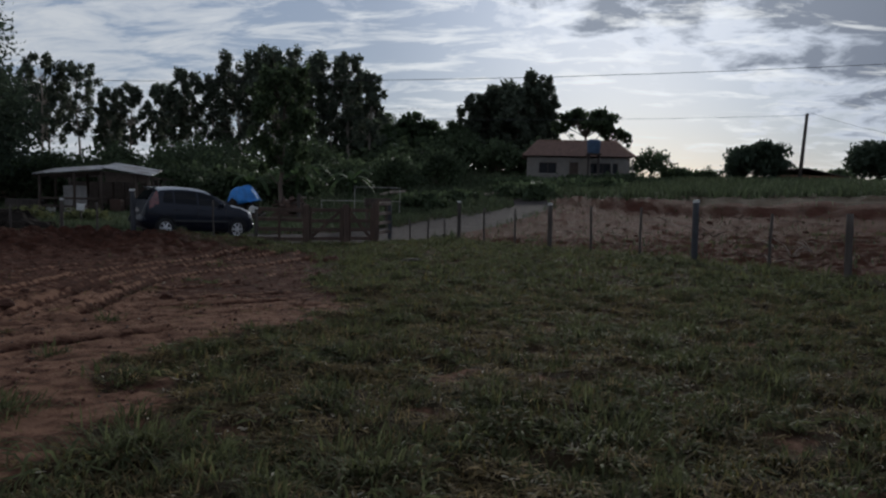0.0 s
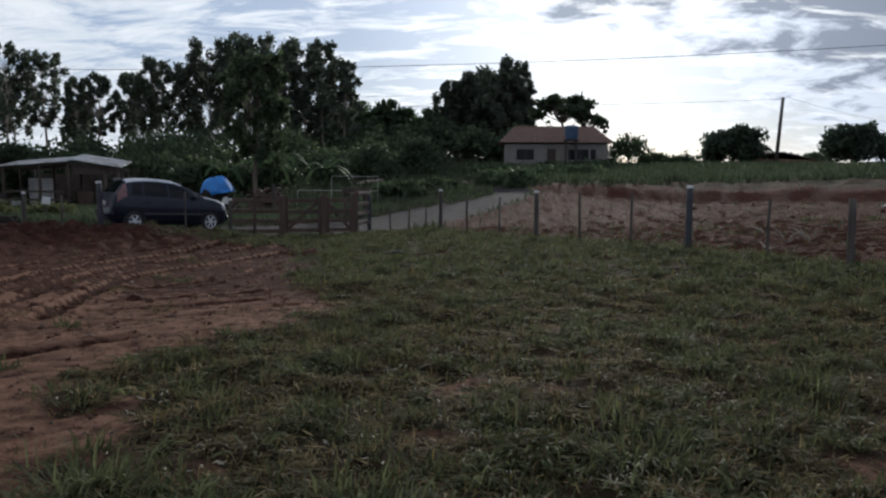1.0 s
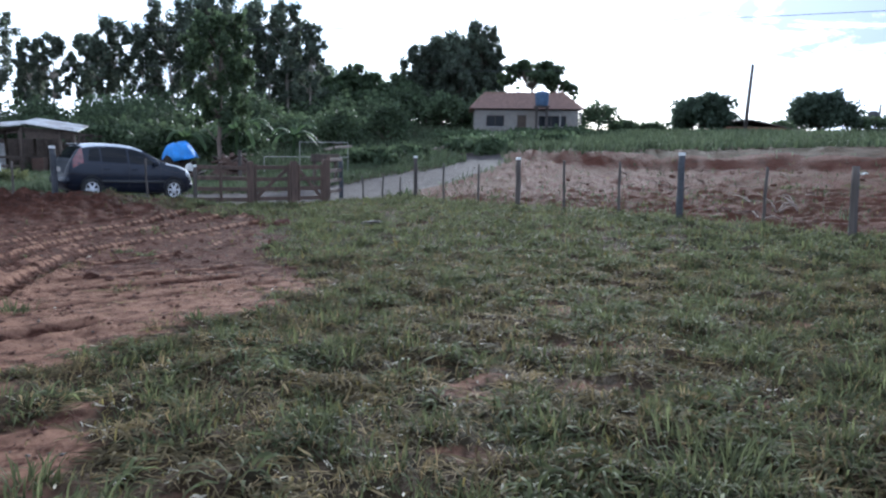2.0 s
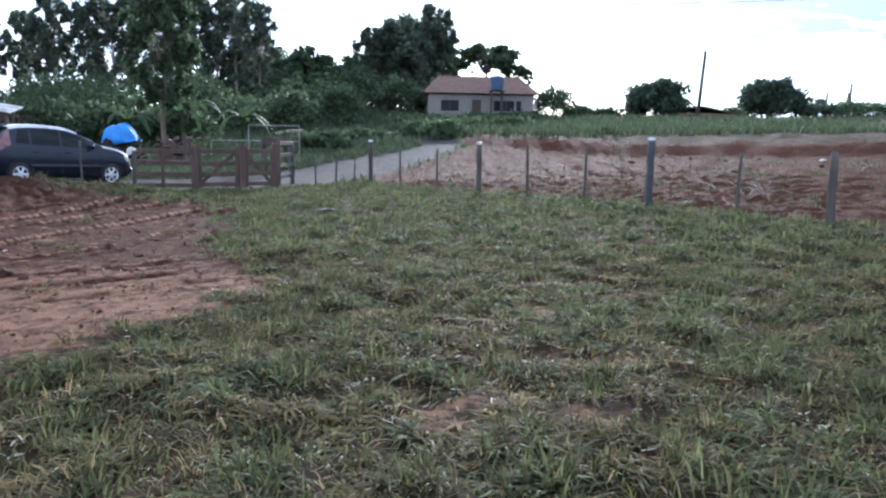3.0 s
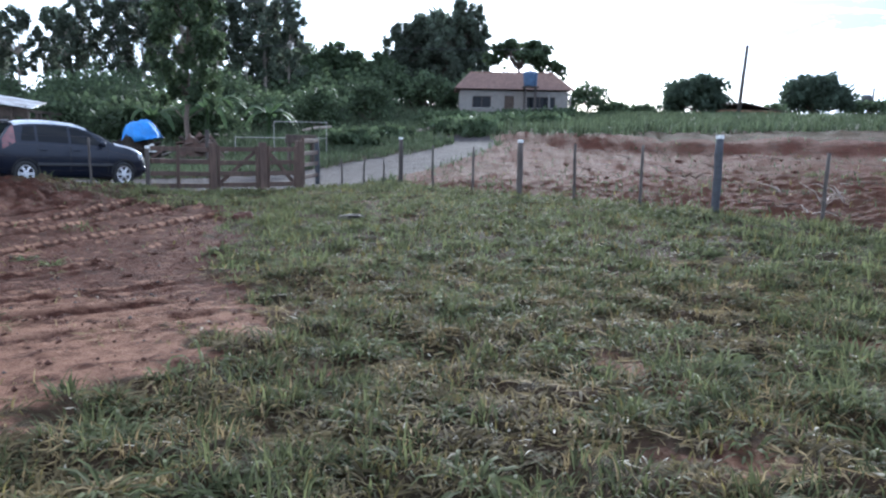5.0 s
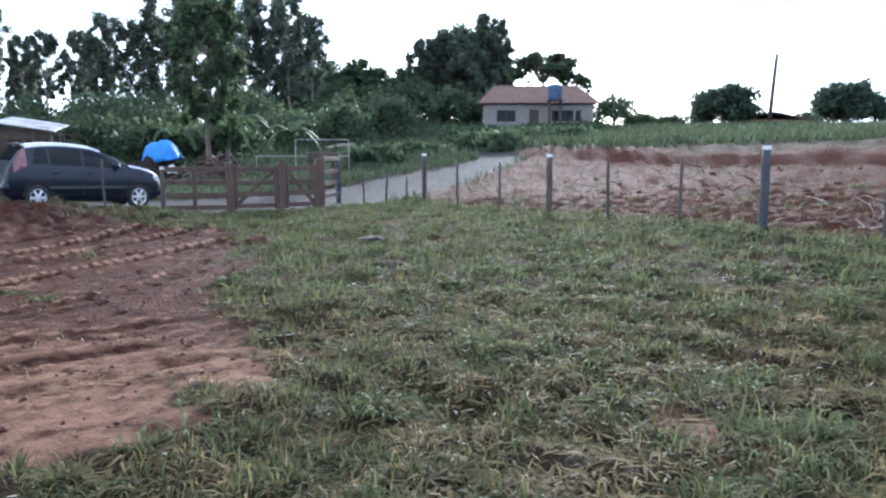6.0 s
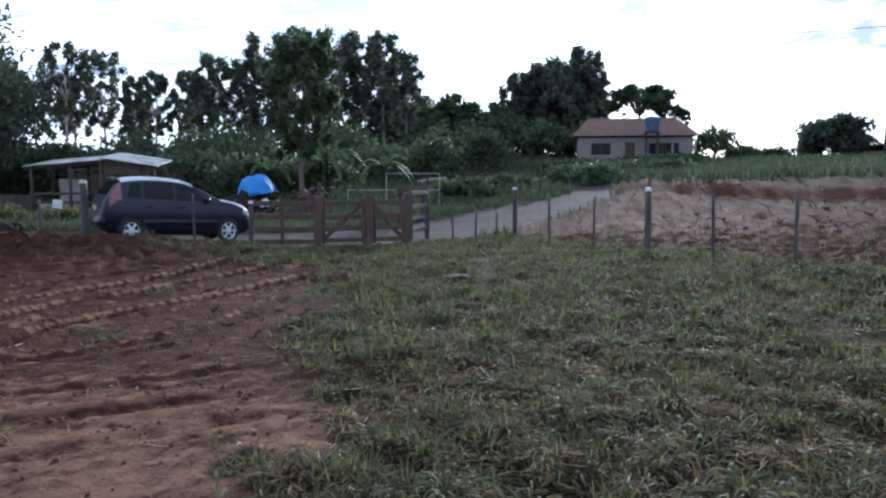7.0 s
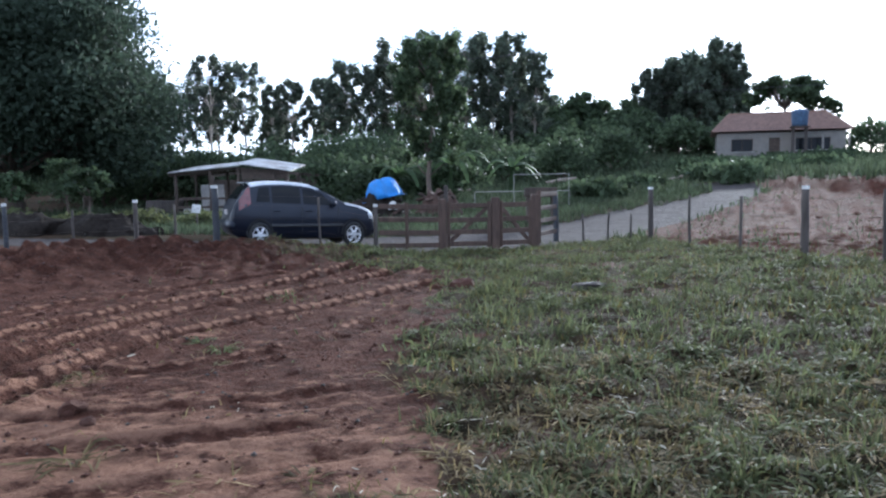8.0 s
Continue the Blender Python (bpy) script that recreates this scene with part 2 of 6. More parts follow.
M_DEAD = material("bleached_dead_wood", (0.26, 0.21, 0.17), 0.85, bump=0.4, scale=15)

# ---- mesh helpers ----
rng = np.random.default_rng(7)


def link_mesh(name, verts, faces, mat, parent=None, label="", smooth=False):
    """verts (N,3) array, faces (M,k) array of one polygon size."""
    verts, faces = np.asarray(verts, np.float32), np.asarray(faces, np.int32)
    me = bpy.data.meshes.new(name)
    k = faces.shape[1]
    me.vertices.add(len(verts))
    me.vertices.foreach_set("co", verts.ravel())
    me.loops.add(faces.size)
    me.loops.foreach_set("vertex_index", faces.ravel())
    me.polygons.add(len(faces))
    me.polygons.foreach_set("loop_start", np.arange(0, faces.size, k, dtype=np.int32))
    if smooth:
        me.polygons.foreach_set("use_smooth", np.ones(len(faces), bool))
    me.update(calc_edges=True)
    me.validate()
    me.materials.append(mat)
    ob = new(name, me)
    if parent:
        ob.parent = parent
    if label:
        ob["label"] = label
    return ob


def part(name, bm, mat, parent=None, label="", smooth=False):
    me = bpy.data.meshes.new(name)
    bmesh.ops.recalc_face_normals(bm, faces=bm.faces)
    if smooth:
        for f in bm.faces:
            f.smooth = True
    bm.to_mesh(me)
    bm.free()
    me.materials.append(mat)
    ob = new(name, me)
    if parent:
        ob.parent = parent
    if label:
        ob["label"] = label
    return ob


def thing(name, label, category, at=(0, 0, 0), rz=0.0, group="", kind=""):
    e = new(name)
    e.empty_display_size = 0.3
    e.matrix_basis = pose(*at, 0, 0, rz)
    return tagged(e, label, category, group, kind)


def bm_box(bm, size, at=(0, 0, 0), rot=(0, 0, 0), bevel=0.012, wobble=0.0, taper=1.0):
    """A bevelled block added to bm; taper narrows its top."""
    b2 = bmesh.new()
    bmesh.ops.create_cube(b2, size=1)
    for v in b2.verts:
        k = taper if v.co.z > 0 else 1.0
        v.co = Vector((v.co.x * size[0] * k, v.co.y * size[1] * k, v.co.z * size[2]))
        if wobble:
            v.co += Vector(((random.random() - .5), (random.random() - .5), (random.random() - .5))) * wobble
    if bevel:
        bmesh.ops.bevel(b2, geom=b2.edges[:], offset=min(bevel, min(size) * 0.3), segments=1, affect="EDGES")
    b2.transform(pose(*at, *rot))
    me = bpy.data.meshes.new("tmp")
    b2.to_mesh(me)
    b2.free()
    bm.from_mesh(me)
    bpy.data.meshes.remove(me)
    return bm


def beam(bm, a, b, w, h, bevel=0.01, wobble=0.0):
    """A plank from a to b, w wide and h high."""
    a, b = Vector(a), Vector(b)
    d = b - a
    b2 = bmesh.new()
    bm_box(b2, (d.length, w, h), bevel=bevel, wobble=wobble)
    b2.transform(Matrix.Translation((a + b) / 2) @ d.to_track_quat("X", "Z").to_matrix().to_4x4())
    me = bpy.data.meshes.new("tmp")
    b2.to_mesh(me)
    b2.free()
    bm.from_mesh(me)
    bpy.data.meshes.remove(me)
    return bm


def tube_arrays(points, radii, sides=7):
    """Vertices and quads of a tapered tube through the points."""
    pts = [Vector(p) for p in points]
    vs, fs = [], []
    for i, p in enumerate(pts):
        d = (pts[min(i + 1, len(pts) - 1)] - pts[max(i - 1, 0)]).normalized()
        x = d.orthogonal().normalized() if i == 0 else (x - d * x.dot(d)).normalized()
        y = d.cross(x)
        for k in range(sides):
            a = 2 * math.pi * k / sides
            vs.append(p + (x * math.cos(a) + y * math.sin(a)) * radii[i])
    for i in range(len(pts) - 1):
        for k in range(sides):
            k2 = (k + 1) % sides
            fs.append((i * sides + k, i * sides + k2, (i + 1) * sides + k2, (i + 1) * sides + k))
    return np.array(vs), np.array(fs)


def merge(lists):
    vs, fs, n = [], [], 0
    for v, f in lists:
        vs.append(v)
        fs.append(np.asarray(f) + n)
        n += len(v)
    return np.concatenate(vs), np.concatenate(fs)


def bm_tube(bm, points, radii, sides=10, cap=True):
    v, f = tube_arrays(points, radii, sides)
    vs = [bm.verts.new(p) for p in v]
    for q in f:
        bm.faces.new([vs[i] for i in q])
    if cap:
        bm.faces.new(vs[:sides][::-1])
        bm.faces.new(vs[-sides:])
    return bm


def leaf_arrays(centres, size, stretch=1.6, droop=0.3):
    """One bent four-cornered leaf at every centre, turned at random."""
    n = len(centres)
    d = rng.normal(size=(n, 3))
    d[:, 2] -= droop
    d /= np.linalg.norm(d, axis=1)[:, None]
    u = np.cross(d, rng.normal(size=(n, 3)))
    u /= np.linalg.norm(u, axis=1)[:, None] + 1e-9
    w = np.cross(d, u)
    s = (size * rng.uniform(0.6, 1.4, n))[:, None]
    c = np.asarray(centres)
    v = np.stack([c - d * s * stretch * 0.5, c + u * s * 0.45 + w * s * 0.12, c + d * s * stretch * 0.5, c - u * s * 0.45 + w * s * 0.12], 1).reshape(-1, 3)
    return v, np.arange(4 * n).reshape(-1, 4)


def blades(xy, z0, length, width, lean, mat, name, parent=None, label="", facing=None):
    """Curved grass blades: a quad and a tip, as one mesh of five-cornered strips."""
    n = len(xy)
    a = rng.uniform(0, 2 * math.pi, n) if facing is None else facing
    fx, fy = np.cos(a), np.sin(a)
    ln = length * rng.uniform(0.55, 1.35, n)
    le = np.clip(lean * rng.uniform(0.3, 1.5, n), 0.02, 1.45)
    w = width * rng.uniform(0.7, 1.3, n)
    ux, uy = -fy * w * 0.5, fx * w * 0.5
    b = np.stack([xy[:, 0], xy[:, 1], z0], 1)

    def at(frac, bend):
        out = ln * frac * np.sin(le * bend)
        return b + np.stack([fx * out, fy * out, ln * frac * np.cos(le * bend)], 1)
    m, t = at(0.55, 0.7), at(1.0, 1.15)
    t[:, 2] = np.maximum(t[:, 2], z0 + 0.012)
    u = np.stack([ux, uy, np.zeros(n)], 1)
    v = np.stack([b - u, b + u, m + u * 0.8, m - u * 0.8, t + u * 0.12, t - u * 0.12], 1).reshape(-1, 3)
    i = np.arange(n)[:, None] * 6
    f = np.concatenate([i + np.array([[0, 1, 2, 3]]), i + np.array([[3, 2, 4, 5]])], 0)
    return link_mesh(name, v, f, mat, parent, label)


# ---- terrain ----
TX = np.array([-45.0, -18.0, -6.0, 5.0, 25.0, 60.0])
TY = np.array([9.0, 20.0, 32.0, 45.0, 60.0, 85.0, 100.0, 150.0, 420.0])
TZ = np.array([
    [0.0, 0.0, 0.0, 0.0, 0.05, 0.1],
    [0.0, 0.0, -0.08, 0.22, 0.45, 0.6],
    [-0.1, 0.05, -0.05, 0.25, 1.25, 1.8],
    [-0.2, 0.15, 0.75, 1.15, 1.9, 2.5],
    [0.3, 0.6, 1.4, 1.9, 2.8, 3.6],
    [2.5, 2.8, 3.2, 3.2, 3.6, 4.2],
    [3.4, 3.9, 4.8, 4.4, 3.4, 5.0],
    [3.0, 3.5, 4.6, 4.2, 3.0, 3.4],
    [-8.0, -8.0, -8.0, -8.0, -8.0, -8.0]])
BERM = np.array([(-16.0, 15.0), (-13.2, 17.5), (-11.8, 20.3), (-9.6, 21.9), (-7.4, 22.4)])
RUTS = [
    (np.array([(-5.2, 9.0), (-5.8, 12.3), (-6.2, 14.0), (-6.2, 15.6), (-5.6, 17.5), (-4.9, 20.5)]), 0.17, 0.1),
    (np.array([(-4.4, 9.5), (-4.95, 12.0), (-5.3, 13.8), (-5.0, 14.9), (-4.5, 16.6), (-3.9, 19.0)]), 0.16, 0.09),
    (np.array([(-6.6, 9.0), (-6.9, 12.5), (-7.2, 14.5), (-7.0, 16.5), (-6.3, 18.5), (-5.9, 21.0)]), 0.17, 0.08),
    (np.array([(-9.0, 9.3), (-5.5, 10.4), (-3.7, 11.4), (-2.2, 12.5), (-1.7, 13.6)]), 0.11, 0.026),
    (np.array([(-9.0, 7.9), (-5.5, 9.5), (-3.8, 10.5), (-2.2, 11.5)]), 0.12, 0.03),
    (np.array([(-7.5, 7.0), (-4.5, 8.7), (-3.0, 10.0), (-1.7, 11.1)]), 0.1, 0.022),
    (np.array([(-8.6, 10.8), (-8.2, 13.0), (-8.4, 15.0), (-7.9, 17.5), (-7.0, 19.5)]), 0.15, 0.045),
    (np.array([(-6.5, 11.4), (-4.2, 12.6), (-3.4, 14.0), (-3.5, 16.5)]), 0.15, 0.035),
    (np.array([(-5.6, 5.0), (-4.0, 7.2), (-2.9, 8.6)]), 0.15, 0.05),
]


def cubic(xs, zs, x):
    """Catmull-Rom through the columns zs (K, N) at places xs, for each of N x."""
    i = np.clip(np.searchsorted(xs, x) - 1, 0, len(xs) - 2)
    t = np.clip((x - xs[i]) / (xs[i + 1] - xs[i]), 0, 1)
    n = np.arange(len(x))
    g = lambda k: zs[np.clip(k, 0, len(xs) - 1), n]
    p0, p1, p2, p3 = g(i - 1), g(i), g(i + 1), g(i + 2)
    m1, m2 = (p2 - p0) * 0.4, (p3 - p1) * 0.4
    return (2 * t**3 - 3 * t**2 + 1) * p1 + (t**3 - 2 * t**2 + t) * m1 + (3 * t**2 - 2 * t**3) * p2 + (t**3 - t**2) * m2


def seg_dist(pts, x, y):
    """Distance to a polyline, and the share of its length at the nearest place."""
    best, share = np.full(x.shape, 1e9), np.zeros(x.shape)
    for k in range(len(pts) - 1):
        a, b = pts[k], pts[k + 1]
        d = b - a
        t = np.clip(((x - a[0]) * d[0] + (y - a[1]) * d[1]) / (d @ d), 0, 1)
        r = np.hypot(x - a[0] - t * d[0], y - a[1] - t * d[1])
        near = r < best
        best = np.where(near, r, best)
        share = np.where(near, (k + t) / (len(pts) - 1), share)
    return best, share


def smooth(pts, n=5):
    """A rounder copy of a polyline."""
    for _ in range(2):
        q = [pts[0]]
        for a, b in zip(pts[:-1], pts[1:]):
            q += [a * 0.75 + b * 0.25, a * 0.25 + b * 0.75]
        pts = np.array(q + [pts[-1]])
    return pts


BERM = smooth(BERM)
RUTS = [(smooth(p), w, d) for p, w, d in RUTS]


def ripple(x, y, scale, seed=0, octaves=3):
    """Cheap smooth noise in about -1..1 from turned sine waves."""
    r = np.random.default_rng(seed)
    out, amp = np.zeros(np.shape(x)), 1.0
    for o in range(octaves):
        for _ in range(5):
            a, ph = r.uniform(0, 2 * math.pi), r.uniform(0, 2 * math.pi)
            k = 2 * math.pi / scale * r.uniform(0.7, 1.5)
            out = out + amp * 0.36 * np.sin(k * (x * math.cos(a) + y * math.sin(a)) + ph + 1.3 * np.sin(k * 0.6 * (y * math.cos(a) - x * math.sin(a)) + ph * 2))
        scale, amp = scale * 0.47, amp * 0.5
    return out


def step(a, b, v):
    t = np.clip((v - a) / (b - a), 0, 1)
    return t * t * (3 - 2 * t)


EDGE = np.array([(-40.0, 0.5), (-2.4, 3.0), (-1.6, 4.6), (-1.45, 5.6), (-2.45, 7.0), (-2.2, 8.6), (-1.3, 9.7), (-1.2, 11.0), (-1.8, 12.2), (-2.3, 14.0), (-3.1, 16.5), (-3.5, 19.0), (-4.2, 20.6), (-6.2, 22.3), (-8.0, 23.2)])


def soil_mask(x, y):
    """1 on the bare red earth, 0 on turf."""
    ex = np.interp(y, EDGE[:, 1], EDGE[:, 0])
    m = step(0.55, -0.55, x - ex + 0.35 * ripple(x, y, 1.7, 3)) * step(0.9, -0.5, y - np.interp(x, [-14.0, -10.5, -8.0, -5.0], [23.6, 22.8, 21.2, 20.4]) + 0.4 * ripple(x, y, 1.5, 8))
    m = np.maximum(m, step(0.95, 1.25, ripple(x, y, 2.6, 11)) * 0.55 * step(20, 12, y))
    for px, py, r in ((-0.9, 4.9, 0.35), (1.55, 6.92, 0.3), (0.8, 7.2, 0.18), (0.6, 5.7, 0.2), (-1.1, 11.4, 0.3), (1.9, 8.1, 0.34), (-0.6, 9.6, 0.3), (-1.6, 21.9, 0.8), (-3.0, 24.3, 0.9), (-1.2, 19.4, 0.3)):
        m = np.maximum(m, 0.6 * step(1.25, 0.3, np.hypot((x - px) / 1.6, y - py) / r + 0.25 * ripple(x, y, 0.8, 5)))
    return m


ROAD = smooth(np.array([(-30.0, 25.6), (-20.0, 25.4), (-13.0, 25.4), (-8.0, 27.0), (-3.0, 31.6), (0.2, 38.5), (1.6, 43.5), (2.0, 47.0), (1.0, 53.0)]))
FENCE_R = np.array([(-3.6, 29.2), (-1.2, 28.6), (2.05, 22.9), (5.15, 18.7), (8.0, 15.4), (11.0, 12.0), (14.0, 8.5)])


def road_mask(x, y):
    d, s = seg_dist(ROAD, x, y)
    wide = 1.55 + 1.6 * step(0.5, -3.0, x) * step(-16.0, -9.0, x)
    return step(wide, wide - 0.6, d + 0.2 * ripple(x, y, 2.0, 21))


def field_far(x):
    """The upper edge of the tilled field, nearer towards +x."""
    return np.interp(x, [2.0, 5.0, 7.0, 10.0, 14.0, 17.0, 20.0, 40.0], [49.0, 47.0, 44.0, 41.5, 39.5, 38.0, 36.0, 30.0])


def field_mask(x, y):
    fy = np.interp(x, FENCE_R[:, 0], FENCE_R[:, 1])
    rd = np.interp(y, ROAD[:, 1], ROAD[:, 0])
    far = field_far(x)
    m = step(0.2, 1.6, y - fy) * step(0.5, 2.0, x - rd) * step(far + 1.6, far - 0.6, y + 0.8 * ripple(x, y, 6, 31))
    return m * step(-3.0, 0.0, x)


def height(x, y):
    x, y = np.asarray(x, float), np.asarray(y, float)
    shp = x.shape
    x, y = x.ravel(), y.ravel()
    xc, yc = np.clip(x, TX[0], TX[-1]), np.clip(y, TY[0], TY[-1])
    cols = np.stack([cubic(TX, np.repeat(TZ[k][:, None], len(x), 1), xc) for k in range(len(TY))])
    z = cubic(TY, cols, yc)
    near = (y < 60) & (np.abs(x) < 40)
    xn, yn = x[near], y[near]
    add = 0.026 * ripple(xn, yn, 2.6, 1) + 0.02 * ripple(xn, yn, 0.8, 2)
    # earth bank pushed up beside the road
    d, s = seg_dist(BERM, xn, yn)
    lump = (1 + 0.22 * ripple(xn, yn, 2.3, 4) + 0.12 * ripple(xn, yn, 0.7, 17, 2)) * (0.22 + 0.78 * step(-13.8, -11.6, xn))
    # steep towards the road, trailing off towards the pasture
    toe = 1.4 + 1.3 * step(0.4, -0.8, yn - np.interp(xn, BERM[:, 0], BERM[:, 1]))
    add = add + (0.74 - 0.45 * s) * np.exp(-(d / toe) ** 2) * lump
    add = add + 0.12 * np.exp(-((xn + 10.0) / 3.5) ** 2 - ((yn - 24.0) / 2.5) ** 2)
    soil = soil_mask(xn, yn)
    add = add + (1 - soil) * 0.022 * ripple(xn, yn, 0.75, 18)
    rough = soil * (0.006 * ripple(xn, yn, 0.55, 6) + 0.007 * ripple(xn, yn, 0.22, 9, 2)) - soil * (0.014 * ripple(xn, yn, 0.8, 2) + 0.016 * ripple(xn, yn, 2.6, 1))
    for pts, w, depth in RUTS:
        d, s = seg_dist(pts, xn, yn)
        tread = 1 + 0.2 * ripple(xn, yn, 0.5, 19)
        run = s * np.sum(np.hypot(*np.diff(pts[:, :2], axis=0).T))
        tread = tread + 0.3 * np.sin(2 * math.pi * run / 0.19 + 5 * d)
        rough = rough - soil * 1.0 * depth * tread * np.exp(-(d / w) ** 4) + soil * depth * 0.6 * np.exp(-((d - w * 1.6) / (w * 0.5)) ** 2)
    f = field_mask(xn, yn)
    rough = rough + f * (0.045 * ripple(xn, yn, 1.6, 12) + 0.02 * np.sin(2 * math.pi * (xn * 0.55 + yn * 0.83) / 1.1 + ripple(xn, yn, 4, 14)))
    # cut bank along the field's upper edge
    lip = yn - field_far(xn)
    cut = step(1.0, 5.0, xn) * step(-3.2, -0.3, lip) * step(22.0, 2.0, lip)
    rough = rough + cut * (0.38 + 0.1 * ripple(xn, yn, 3.0, 33))
    # spade furrows down the face of the pushed-up bank
    d, s = seg_dist(BERM, xn, yn)
    rough = rough + 0.06 * np.exp(-(d / 2.6) ** 2) * np.sin(2 * math.pi * (xn * 0.9 + yn * 0.45) / 0.62 + 1.6 * ripple(xn, yn, 1.4, 35)) * soil
    road = road_mask(xn, yn)
    z[near] += (add + rough) * (1 - 0.85 * road)
    return z.reshape(shp)


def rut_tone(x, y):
    """0.5 on plain soil; rut relief shaded in colour: above it on crumbled edges, below it in beds."""
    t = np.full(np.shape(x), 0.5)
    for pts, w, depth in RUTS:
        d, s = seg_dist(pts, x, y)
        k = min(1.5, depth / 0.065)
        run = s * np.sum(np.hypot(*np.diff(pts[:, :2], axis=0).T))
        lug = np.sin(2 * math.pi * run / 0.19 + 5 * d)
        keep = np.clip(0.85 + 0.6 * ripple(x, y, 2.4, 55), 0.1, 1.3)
        # beds and lugs darkened, crests lightened, as shading of the relief
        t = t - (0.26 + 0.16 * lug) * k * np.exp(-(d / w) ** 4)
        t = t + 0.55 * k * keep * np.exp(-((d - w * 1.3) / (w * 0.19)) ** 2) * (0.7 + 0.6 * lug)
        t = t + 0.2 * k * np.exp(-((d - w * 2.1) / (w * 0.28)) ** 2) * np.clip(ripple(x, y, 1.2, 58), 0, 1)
    d, s = seg_dist(BERM, x, y)
    t = t - 0.2 * np.exp(-(d / 2.8) ** 2)          # darker along the dug bank
    t = t + 0.08 * ripple(x, y * 2.2, 1.1, 57) + 0.09 * ripple(x, y * 1.5, 0.3, 60, 2) + 0.24 * step(13.0, 10.6, y) * step(-9.5, -4.5, x)
    return np.clip(t, 0, 1)


def ground_z(x, y):
    return float(height(np.array([x]), np.array([y]))[0])


def make_ground():
    def axis(lo, hi, fine, far_lo, far_hi, rate):
        mid = np.arange(lo, hi, fine)
        out, st = [hi], fine * 1.5
        while out[-1] < far_hi:
            out.append(out[-1] + st)
            st *= rate
        back, st = [lo], fine * 1.5
        while back[-1] > far_lo:
            back.append(back[-1] - st)
            st *= rate
        return np.concatenate([back[:0:-1], mid, out])
    xs = axis(-14.5, 10.5, 0.052, -2500, 2500, 1.13)
    ys = axis(3.0, 26.0, 0.052, -2500, 3000, 1.055)
    gx, gy = np.meshgrid(xs, ys)
    z = height(gx, gy)
    v = np.stack([gx.ravel(), gy.ravel(), z.ravel()], 1)
    nx, ny = len(xs), len(ys)
    i = (np.arange(ny - 1)[:, None] * nx + np.arange(nx - 1)[None]).ravel()
    f = np.stack([i, i + 1, i + 1 + nx, i + nx], 1)
    ob = link_mesh("ground", v, f, M_GROUND, smooth=True)
    x, y = gx.ravel(), gy.ravel()
    cov = np.ones((len(x), 4), np.float32)
    cov[:, 0], cov[:, 1], cov[:, 2] = soil_mask(x, y) * (y > 1) * (np.abs(x) < 40), road_mask(x, y), field_mask(x, y) * (x < 80)
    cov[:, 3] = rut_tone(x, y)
    at = ob.data.color_attributes.new("cover", "FLOAT_COLOR", "POINT")
    at.data.foreach_set("color", cov.ravel())
    return tagged(ob, "uneven red earth and worn pasture turf with tyre ruts", "ground", kind="structure")


make_ground()

# ---- trees ----


def limb_path(a, b, sag=0.15, n=5):
    a, b = Vector(a), Vector(b)
    out = []
    for i in range(n):
        t = i / (n - 1)
        p = a.lerp(b, t)
        p.z += sag * math.sin(math.pi * t) * (b - a).length * 0.5
        if 0 < i < n - 1:
            p += Vector(rng.normal(size=3)) * (b - a).length * 0.03
        out.append(p)
    return out


